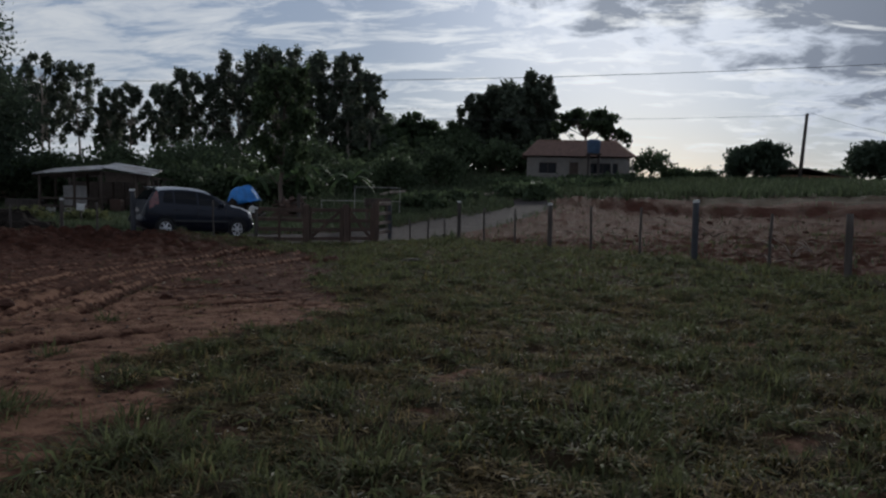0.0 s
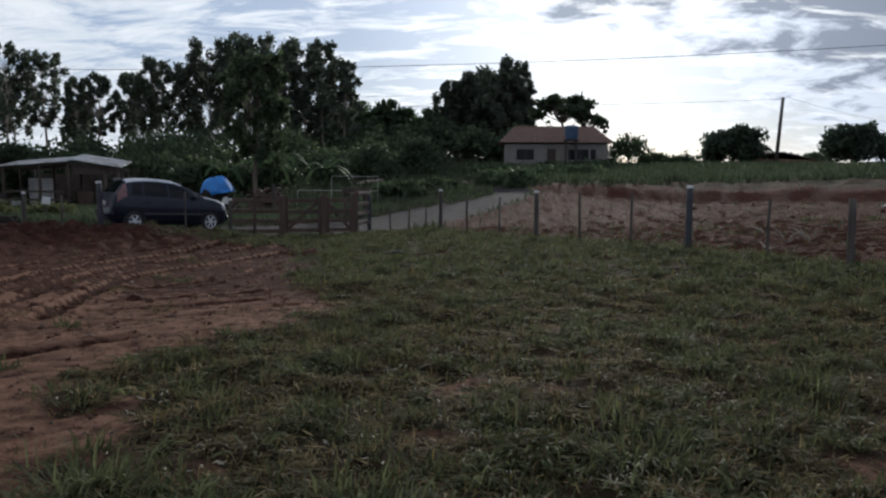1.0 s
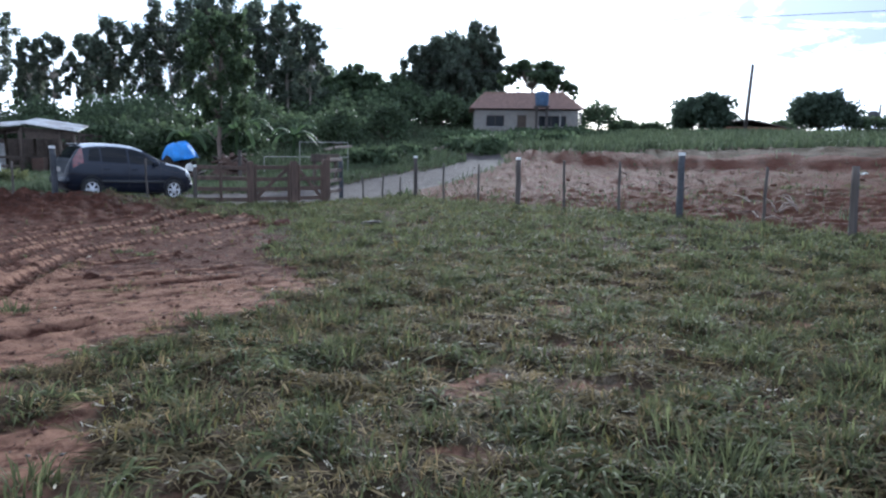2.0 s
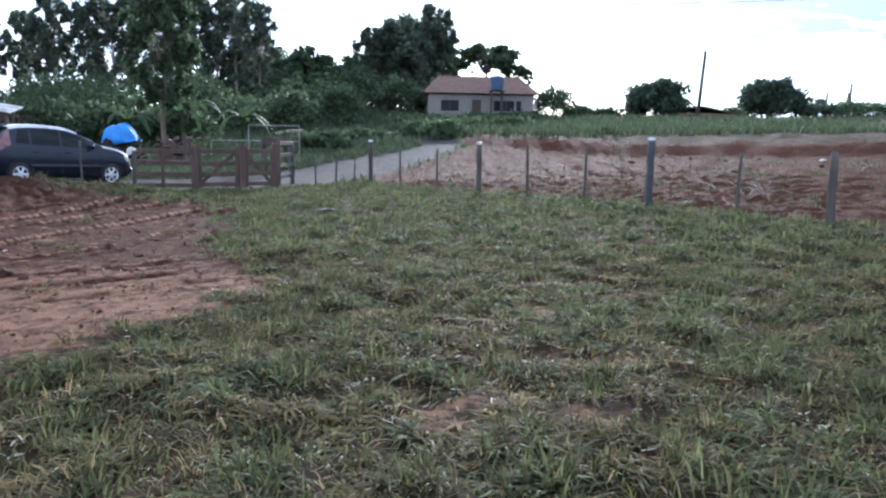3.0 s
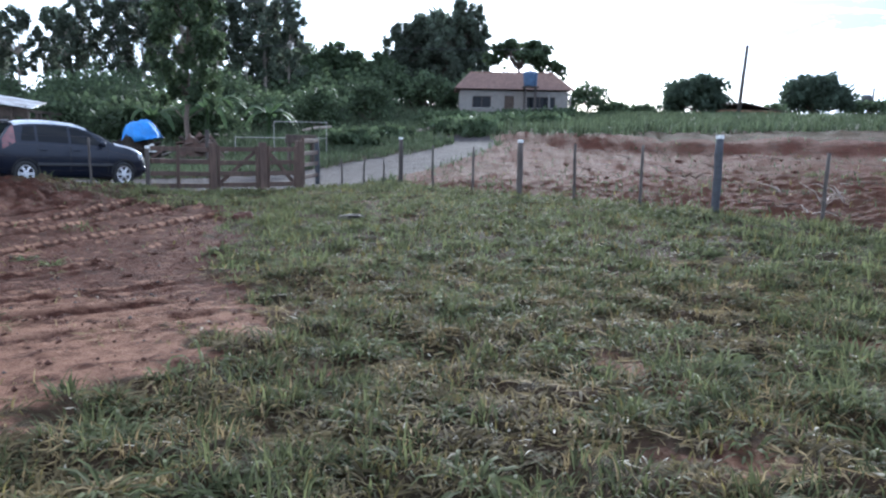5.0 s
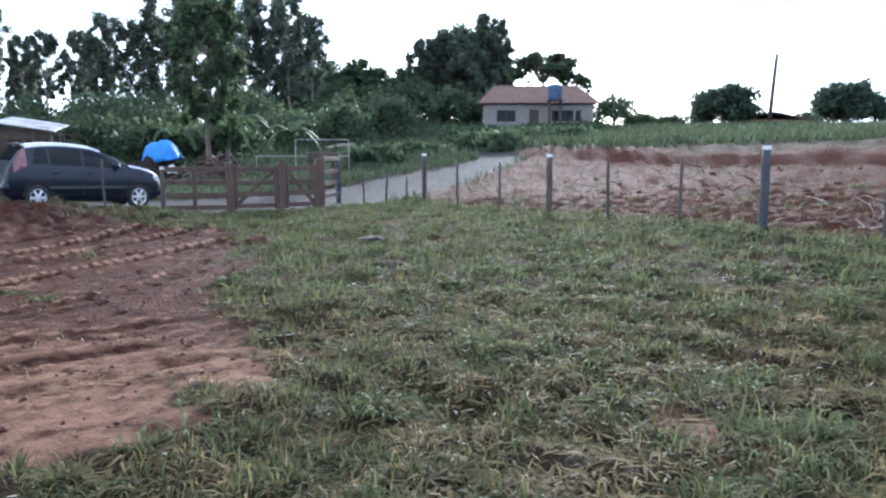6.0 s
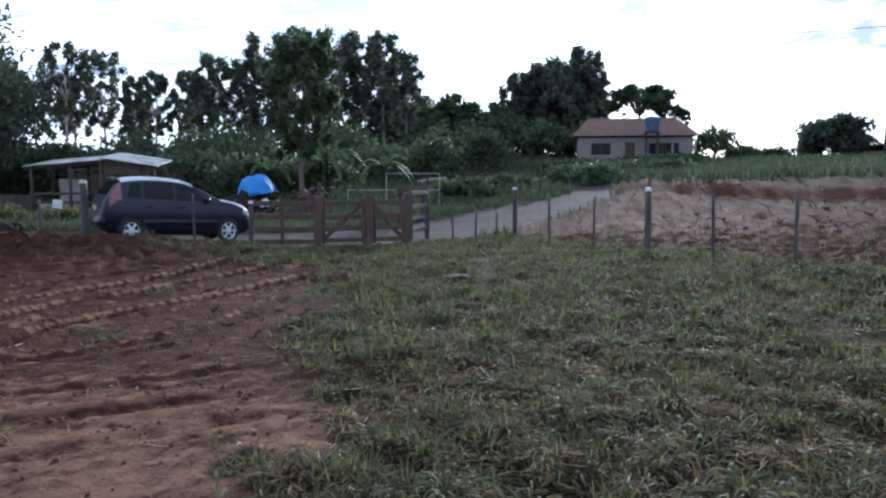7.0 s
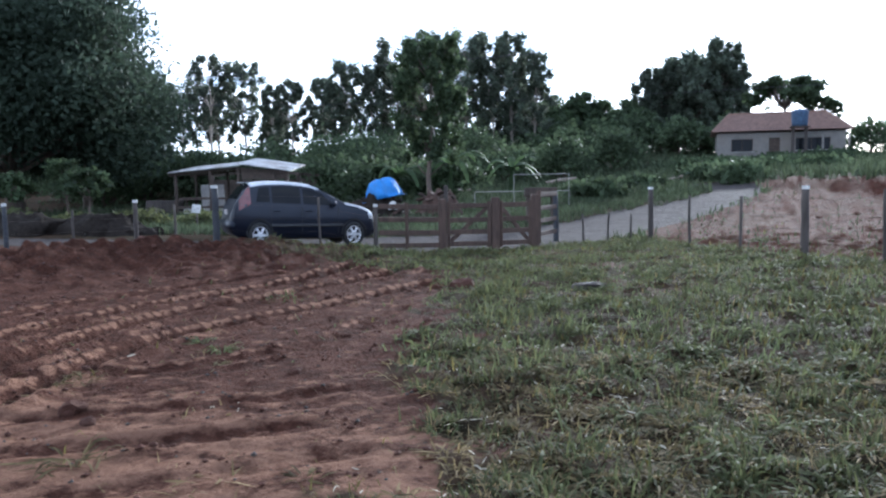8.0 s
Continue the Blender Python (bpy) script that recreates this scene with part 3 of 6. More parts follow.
def make_tree(name, label, x, y, top, shape, radius, leaves, leaf, leaf_mat, bark, trunk_r=0.2, group="", clear=0.3, lean=(0, 0), clumps=None):
    """A tapered trunk with limbs that end in clumps of leaves. shape: spire, dome or open."""
    z0 = ground_z(x, y) - 0.1
    h = top - z0
    t = thing(name, label, "tree", (x, y, z0), group=group)
    n = clumps or {"spire": 52, "dome": 34, "open": 34}[shape]
    cs, rs = [], []
    for k in range(n):
        a = k * 2.4 + rng.uniform(-0.5, 0.5)
        if shape == "spire":
            f = clear + (1 - clear) * ((k + 0.5) / n) ** 0.85
            env = radius * (0.55 + 0.6 * math.sin(math.pi * min(1, (f - clear) / (1 - clear) * 0.8 + 0.12)))
            r = env * math.sqrt(rng.uniform(0.05, 1))
            c = (math.cos(a) * r, math.sin(a) * r, h * f * 0.97)
            cr = radius * rng.uniform(0.15, 0.28)
        elif shape == "dome":
            f = (k + 0.5) / n
            el = math.asin(max(-0.3, 1.25 * f - 0.25))
            rr = rng.uniform(0.55, 0.92)
            c = (math.cos(a) * math.cos(el) * radius * rr, math.sin(a) * math.cos(el) * radius * rr,
                 h * clear + (h * (1 - clear)) * (0.22 + 0.74 * math.sin(el) * rr))
            cr = radius * rng.uniform(0.27, 0.4)
        else:
            r = radius * math.sqrt(rng.uniform(0.1, 1)) * 0.95
            c = (math.cos(a) * r, math.sin(a) * r, h * (0.98 - 0.38 * (r / radius) ** 2 * rng.uniform(0.3, 1.2)) - radius * 0.15)
            cr = radius * rng.uniform(0.13, 0.23)
        cs.append(np.array(c) + np.array([lean[0], lean[1], 0]) * c[2] / h)
        rs.append(cr)
    hub = [Vector((lean[0] * f * 0.8, lean[1] * f * 0.8, h * f)) + Vector((rng.normal() * 0.01 * h, rng.normal() * 0.01 * h, 0)) * (f > 0.05) for f in (0, 0.05, 0.2, 0.4, 0.6, 0.8, 0.92)]
    if shape == "dome":
        hub = hub[:5]
    rad = [trunk_r * k for k in (1.35, 1.05, 0.9, 0.72, 0.5, 0.28, 0.1)][:len(hub)]
    tv, tf = tube_arrays(hub, rad, 8)
    link_mesh("trunk", tv, tf, bark, t, smooth=True)
    limbs = []
    for c, cr in zip(cs, rs):
        k = max(1, min(len(hub) - 1, int(np.searchsorted([p.z for p in hub], c[2] * (0.72 if shape == "spire" else 0.6)))))
        p = hub[k - 1].lerp(hub[k], 0.7)
        if p.z > c[2]:
            p = hub[max(0, k - 1)]
        rr = trunk_r * (0.22 if shape == "spire" else 0.34)
        limbs.append(tube_arrays(limb_path(p, c, 0.1), [rr, rr * 0.8, rr * 0.6, rr * 0.4, rr * 0.15], 5))
    lv, lf = merge(limbs)
    link_mesh("branchwork", lv, lf, bark, t, smooth=True)
    share = np.array(rs) ** 2
    num = rng.multinomial(leaves, share / share.sum())
    pts = []
    for c, cr, m in zip(cs, rs, num):
        d = rng.normal(size=(m, 3))
        d /= np.linalg.norm(d, axis=1)[:, None]
        q = d * (cr * rng.uniform(0.1, 1, (m, 1)) ** (0.8 if shape == "dome" else 0.55)) * np.array([1.0, 1.0, 1.15] if shape == "spire" else [1.05, 1.05, 0.72])
        q *= 1 + (0.2 if shape == "dome" else 0.35) * ripple(d[:, 0] * 2, d[:, 1] * 2 + d[:, 2], 1.3, 40)[:, None]
        pts.append(c + q)
    v, f = leaf_arrays(np.concatenate(pts), leaf)
    link_mesh("crown", v, f, leaf_mat, t)
    return t


EUC_LABEL = "tall eucalyptus tree with pale trunk and airy dark crown"
# x, y, top of the windbreak rows
for ex, ey, et, er in ((-63.5, 95, 14.5, 2.4), (-58.6, 94, 18.2, 2.6), (-55.2, 96, 17.6, 2.3), (-52.4, 99, 11.4, 1.6), (-50.2, 95, 14.1, 1.6), (-47.0, 94, 14.4, 1.9), (-44.6, 97, 14.9, 1.5), (-42.0, 95, 14.2, 2.0),
                       (-40.4, 95, 16.4, 2.0), (-37.0, 95, 15.6, 2.2), (-33.6, 94, 18.3, 2.4), (-31.2, 96, 18.9, 2.2), (-28.8, 94, 19.1, 2.4), (-25.3, 95, 19.1, 2.5), (-22.4, 96, 18.2, 2.3),
                       (-19.9, 95, 18.6, 2.0), (-17.3, 95, 16.2, 1.8), (-35.2, 99, 16.0, 2.3), (-27.0, 99, 17.6, 2.4), (-21.0, 100, 16.6, 2.2), (-68.0, 95, 15.5, 2.6), (-72.5, 97, 17.0, 2.8), (-78.0, 96, 15.0, 2.8), (-60.8, 99, 15.0, 2.2)):
    make_tree("eucalyptus_tree", EUC_LABEL, ex, ey, et, "spire", er * (1.18 if -37 < ex < -16 else 1.08), 4900 if -37 < ex < -16 else 3700, 0.27, M_EUC, M_EUCBARK, 0.17, "eucalyptus windbreak", clear=0.22 if -37 < ex < -16 else 0.36)

# broad clump of high trees behind the house and the lower trees beside it
for ex, ey, et, er in ((-5.0, 114, 15.9, 2.6), (-2.4, 116, 17.2, 2.8), (0.6, 114, 17.6, 2.8), (3.1, 115, 19.4, 2.2), (4.4, 116, 16.6, 1.7), (1.8, 117, 16.0, 2.8), (-3.6, 118, 14.5, 3.0)):
    make_tree("tall_tree", "tall dense-crowned tree in a clump behind the farmhouse", ex, ey, et, "spire", er * 1.2, 6500, 0.36, M_EUC, M_BARK, 0.26, "trees behind the farmhouse", clear=0.12)
for ex, ey, et, er in ((-18.0, 109, 13.2, 3.4), (-14.0, 110, 14.2, 3.0), (-11.2, 111, 12.0, 3.2), (-8.4, 112, 12.4, 2.6), (-6.6, 109, 10.6, 3.0), (-15.8, 106, 10.6, 3.2), (-10.5, 105, 9.4, 3.4), (-20.5, 104, 11.4, 3.0)):
    make_tree("round_tree", "rounded dark green tree on the hillside", ex, ey, et, "dome", er, 3600, 0.45, M_MIDLEAF, M_BARK, 0.24, "hillside trees", clear=0.15)
make_tree("umbrella_tree", "open-crowned tree with bare limbs and flat leaf clumps", 9.0, 100, 13.2, "open", 4.0, 3400, 0.36, M_MIDLEAF, M_BARK, 0.25, clear=0.4)
make_tree("umbrella_tree", "small open tree behind the farmhouse gable", 12.6, 99, 10.6, "open", 1.8, 700, 0.34, M_MIDLEAF, M_BARK, 0.14, clear=0.4)
make_tree("small_tree", "small loose-crowned tree beside the farmhouse", 15.3, 88, 7.0, "dome", 2.5, 1500, 0.24, M_MIDLEAF, M_BARK, 0.12, clear=0.2)
make_tree("ridge_tree", "dense uneven tree beside the dark barn roof", 26.4, 88, 8.1, "dome", 3.4, 5200, 0.34, M_DARKLEAF, M_BARK, 0.25, clear=0.15)
make_tree("ridge_tree", "round umbrella-crowned tree on the ridge", 42.0, 95, 9.0, "dome", 3.75, 10000, 0.3, M_DARKLEAF, M_BARK, 0.3, clear=0.16, clumps=60)
make_tree("small_tree", "small bushy tree beside the water tank", 47.2, 96, 5.9, "dome", 1.0, 900, 0.25, M_MIDLEAF, M_BARK, 0.1, clear=0.2)
# great dark tree over the left of the yard, and the slender tree behind the tarpaulin
make_tree("mango_tree", "great dark spreading tree over a shaded yard", -40.7, 46, 17.4, "dome", 9.7, 170000, 0.2, M_DARKLEAF, M_BARK, 0.55, clear=0.2, clumps=70)
make_tree("mango_tree", "dark leafy tree beside the great yard tree", -40.5, 52, 10.5, "dome", 4.6, 16000, 0.22, M_DARKLEAF, M_BARK, 0.3, clear=0.2)
make_tree("shade_tree", "dark leafy shade tree with a slim trunk beside the tarpaulin", -11.9, 42.5, 8.5, "spire", 1.65, 6200, 0.17, M_MIDLEAF, M_BARK, 0.13, clear=0.3, clumps=62)
for sx, sy, st in ((-27.4, 37.5, 3.0), (-29.6, 38.5, 3.4), (-31.5, 37, 2.9)):
    make_tree("sapling", "young slender fruit tree in the grass", sx, sy, st, "dome", 1.1, 900, 0.17, M_MIDLEAF, M_BARK, 0.06, "saplings", clear=0.4, clumps=12)


def make_shrub(x, y, w, h, leaves, leaf=0.3, mat=None, name="shrub", label="dense green hillside shrub", group="undergrowth"):
    z0 = ground_z(x, y) - 0.1
    t = thing(name, label, "shrub", (x, y, z0), group=group)
    n = 11
    stems, pts = [], []
    for k in range(n):
        a, r = k * 2.4, w * 0.5 * math.sqrt((k + 0.3) / n)
        c = np.array([math.cos(a) * r, math.sin(a) * r * 0.8, h * (0.72 - 0.45 * (k / n) ** 2) * rng.uniform(0.75, 1.2)])
        stems.append(tube_arrays(limb_path((0, 0, 0), c, 0.1, 4), [0.05, 0.04, 0.025, 0.01], 4))
        d = rng.normal(size=(leaves // n, 3)) * np.array([w * 0.13, w * 0.13, h * 0.15])
        q = c + d
        q[:, 2] = np.maximum(q[:, 2], 0.05)
        pts.append(q)
    v, f = merge(stems)
    link_mesh("branchwork", v, f, M_BARK, t)
    v, f = leaf_arrays(np.concatenate(pts), leaf)
    link_mesh("foliage", v, f, mat or M_SHRUB, t)


for k in range(46):
    sx = -74 + k * 1.5 + rng.uniform(-0.8, 0.8)
    sy = rng.uniform(64, 84)
    make_shrub(sx, sy, rng.uniform(3.5, 6), rng.uniform(2.2, 3.2) + (1.5 if -37 < sx < -18 else (0.3 if sx > -18 else 0.1)), 1500, 0.25)
for k in range(16):
    make_shrub(-24 + k * 2.0 + rng.uniform(-0.7, 0.7), rng.uniform(92, 102), rng.uniform(4, 6), rng.uniform(2.5, 4), 800, 0.4)
for sx, sy, sw, sh in ((-22, 52, 5, 3.2), (-17.5, 50, 4, 2.8), (-27.5, 53, 5, 3.4), (-32, 58, 6, 3.8), (-14.5, 53, 4, 3.0), (-37, 60, 6, 4.0), (-43, 56, 6, 3.6), (-41, 59, 6, 4.6), (-46.5, 60, 6, 5.0), (-36, 58, 5, 4.2), (-52, 62, 6, 5.0), (-20, 57, 5, 3.6), (-25, 60, 5, 4.0), (-48, 62, 6, 4)):
    make_shrub(sx, sy, sw, sh, 2200, 0.24)
for sx, sy, sw, sh in ((-24.5, 33.5, 2.0, 0.7), (-20.6, 32.6, 2.2, 0.8), (-17.8, 33.0, 1.8, 0.6), (-28.0, 33.0, 2.2, 0.8), (-22.5, 30.6, 1.6, 0.5)):
    make_shrub(sx, sy, sw, sh, 900, 0.12, M_LUSH, "low_bush", "low bright green roadside weeds", "roadside weeds")
for sx, sy, sw, sh in ((3.0, 74, 4, 0.9), (6.2, 76, 4, 1.0), (9.5, 77, 3, 0.9), (11.5, 78, 3, 1.0), (0.5, 72, 4, 1.0), (5, 64, 5, 1.1), (7.6, 62, 3, 1.0), (-2.8, 50, 2.4, 0.9), (-4.2, 44, 2.2, 0.9), (0.8, 56, 3, 1.2), (2.4, 52, 2.5, 1.1), (18.5, 90, 3, 1.6), (21.5, 90, 3, 1.5), (33, 92, 3, 1.6), (36.5, 93, 3, 1.4), (49.5, 97, 4, 1.6), (53, 98, 4, 1.8), (57, 99, 4, 1.6), (61, 99, 5, 1.8), (66, 100, 5, 1.8)):
    make_shrub(sx, sy, sw, sh, 900, 0.26)


def make_banana(x, y, h, n=9):
    z0 = ground_z(x, y) - 0.05
    t = thing("banana_plant", "banana plant with long arching ragged leaves", "plant", (x, y, z0), group="banana plants")
    v, f = tube_arrays([(0, 0, 0), (0.02, 0, h * 0.3), (0.05, 0.03, h * 0.55)], [0.14, 0.11, 0.07], 7)
    link_mesh("stem", v, f, M_PALM, t, smooth=True)
    for k in range(n):
        a = k * 2.4 + rng.uniform(-0.3, 0.3)
        ln, up = h * rng.uniform(0.5, 0.7), rng.uniform(0.35, 0.85)
        vs, fs = [], []
        for i in range(9):
            s = i / 8
            out = ln * s * (1 - 0.15 * s)
            z = h * 0.5 + ln * (up * s * 1.5 - 1.05 * s * s)
            w = 0.24 * math.sin(math.pi * min(1, 0.08 + s * 0.9)) ** 0.6 * (1 if i % 2 else 0.8)
            c = Vector((math.cos(a) * out, math.sin(a) * out, z))
            u = Vector((-math.sin(a), math.cos(a), 0)) * w
            vs += [c - u - Vector((0, 0, w * 0.4)), c, c + u - Vector((0, 0, w * 0.4))]
            if i:
                b = 3 * i
                fs += [(b - 3, b - 2, b + 1, b), (b - 2, b - 1, b + 2, b + 1)]
        link_mesh("leaf", np.array(vs), np.array(fs), M_PALM, t, smooth=True)


for bx, by, bh in ((-15.9, 49, 3.6), (-13.2, 50, 4.4), (-9.8, 50.5, 3.4)):
    make_banana(bx, by, bh)

# ---- fences and gate ----


def round_post(x, y, z, h, r, mat, parent, name="post", lean=(0, 0), cap=None):
    zb = z - 0.25
    n = 6
    pts = [(x + lean[0] * i / (n - 1) + rng.normal() * 0.006, y + lean[1] * i / (n - 1), zb + (h + 0.25) * i / (n - 1)) for i in range(n)]
    bm = bm_tube(bmesh.new(), pts, [r * k for k in (1.05, 1.0, 1.04, 0.97, 1.0, 0.9)], 9)
    ob = part(name, bm, mat, parent, smooth=True)
    if cap:
        bm = bm_tube(bmesh.new(), [(pts[-1][0], pts[-1][1], z + h - 0.06), (pts[-1][0], pts[-1][1], z + h + 0.006)], [r * 1.02, r * 0.98], 9)
        part("painted_cap", bm, cap, ob, "white painted post top")
    return pts[-1]


def wire_run(parent, posts, heights, r=0.0028, name="wire"):
    for hgt in heights:
        pts = []
        for (x0, y0, z0), (x1, y1, z1) in zip(posts[:-1], posts[1:]):
            for s in (0, 0.25, 0.5, 0.75):
                pts.append((x0 + (x1 - x0) * s, y0 + (y1 - y0) * s, z0 + (z1 - z0) * s + hgt - 0.03 * math.sin(math.pi * s)))
        pts.append((posts[-1][0], posts[-1][1], posts[-1][2] + hgt))
        v, f = tube_arrays(pts, [r] * len(pts), 4)
        link_mesh(name, v, f, M_WIRE, parent)


def fence_line(label, spec, heights, group=""):
    """spec: rows of x, y, height, radius, material, cap, lean."""
    x0, y0 = spec[0][:2]
    t = thing("wire_fence", label, "fence", group=group)
    run = []
    for x, y, h, r, mat, cap, lean in spec:
        z = ground_z(x, y)
        round_post(x, y, z, h, r, mat, t, lean=lean, cap=cap)
        run.append((x, y, z))
    wire_run(t, run, heights)
    return t


def between(a, b, f):
    return a[0] + (b[0] - a[0]) * f, a[1] + (b[1] - a[1]) * f


P = [(-3.55, 29.0), (-0.98, 29.0), (2.15, 22.9), (5.4, 18.9), (7.7, 15.9), (9.9, 12.9), (12.3, 9.9), (14.6, 7.0)]
spec = []
for k, (a, b) in enumerate(zip(P[:-1], P[1:])):
    h, r = (1.42, 0.075) if k == 0 else ((1.42, 0.075) if k == 3 else ((1.46, 0.07) if k == 1 else (1.33, 0.07)))
    spec.append((*a, h, r, M_BLUEPOST if k in (0, 3) else M_POST, M_WHITE if k in (1, 2, 3) else None, (rng.normal() * 0.02, 0)))
    for f in ((0.53,) if k > 2 else ((0.33, 0.67) if k else (0.3, 0.55, 0.8))):
        spec.append((*between(a, b, f), (1.22 if k else 0.75) * rng.uniform(0.95, 1.05), 0.032, M_POST, None, (rng.normal() * 0.03, 0)))
spec.append((*P[-1], 1.3, 0.07, M_POST, None, (0, 0)))
fence_line("wire fence with weathered grey posts along the pasture", spec, (0.28, 0.55, 0.82, 1.1))

L = [(-7.1, 24.3), (-10.2, 22.35), (-12.6, 22.6), (-14.7, 20.8), (-18.6, 19.4), (-22.5, 16.5)]
spec = []
for k, (a, b) in enumerate(zip(L[:-1], L[1:])):
    spec.append((*a, 1.2 if k == 0 else 1.3, 0.055 if k != 1 else 0.08, M_BLUEPOST if k in (1, 3) else M_POST, M_WHITE, (rng.normal() * 0.02, 0)))
    for f in ((0.36,) if k == 0 else (0.5,)):
        spec.append((*between(a, b, f), 1.1, 0.03, M_POST, None, (rng.normal() * 0.02, 0)))
spec.append((*L[-1], 1.3, 0.06, M_POST, M_WHITE, (0, 0)))
fence_line("wire fence with white-topped posts along the red bank", spec, (0.3, 0.6, 0.9, 1.12))

# timber gate: thick posts, a railed panel at each end and two braced leaves
G = [(-7.1, 24.5), (-5.85, 25.65), (-4.62, 26.15), (-3.75, 26.9), (-3.45, 27.9)]
for (gx, gy), hh in zip(G[1:4], (1.32, 1.34, 1.36)):
    bm = bm_box(bmesh.new(), (0.2, 0.2, hh + 0.3), (gx, gy, ground_z(gx, gy) + hh / 2 - 0.15), (0, 0, 25), 0.02, 0.02)
    tagged(part("gate_post", bm, M_GATE), "thick square brown timber gate post", "post", "gate posts")


def rail_panel(name, label, category, a, b, rails, brace=0, stiles=(0.5,), group=""):
    t = thing(name, label, category, group=group)
    za, zb = ground_z(*a), ground_z(*b)
    d = Vector((b[0] - a[0], b[1] - a[1], 0)).normalized()
    n = Vector((d.y, -d.x, 0))
    for hgt in rails:
        bm = beam(bmesh.new(), (*a, za + hgt), (*b, zb + hgt), 0.035, 0.12, 0.008, 0.012)
        part("rail", bm, M_GATE, t)
    for s in stiles:
        x, y = between(a, b, s)
        z = za + (zb - za) * s
        bm = beam(bmesh.new(), Vector((x, y, z + 0.08)) + n * 0.04, Vector((x, y, z + rails[-1] + 0.1)) + n * 0.04, 0.035, 0.09, 0.008, 0.01)
        part("stile", bm, M_GATE, t)
    if brace:
        p, q = (a, b) if brace > 0 else (b, a)
        zp, zq = ground_z(*p), ground_z(*q)
        bm = beam(bmesh.new(), Vector((*p, zp + rails[0])) - n * 0.04, Vector((*q, zq + rails[-1])) - n * 0.04, 0.035, 0.1, 0.008, 0.01)
        part("brace", bm, M_GATE, t)


rail_panel("timber_fence_panel", "brown timber fence panel with four rails", "fence", G[0], between(G[0], G[1], 0.94), (0.16, 0.48, 0.8, 1.12), stiles=(0.45,))
rail_panel("gate_leaf", "closed brown timber gate leaf with diagonal brace", "gate", between(G[1], G[2], 0.1), between(G[1], G[2], 0.9), (0.18, 0.48, 0.78, 1.14), 1, (0.02, 0.98), "gate leaves")
rail_panel("gate_leaf", "closed brown timber gate leaf with diagonal brace", "gate", between(G[2], G[3], 0.12), between(G[2], G[3], 0.88), (0.18, 0.48, 0.78, 1.14), -1, (0.02, 0.98), "gate leaves")
rail_panel("timber_fence_panel", "short brown timber fence panel beside the gate", "fence", between(G[3], G[4], 0.1), P[0], (0.3, 0.65, 0.98, 1.34), stiles=(0.04,))

# ---- car ----


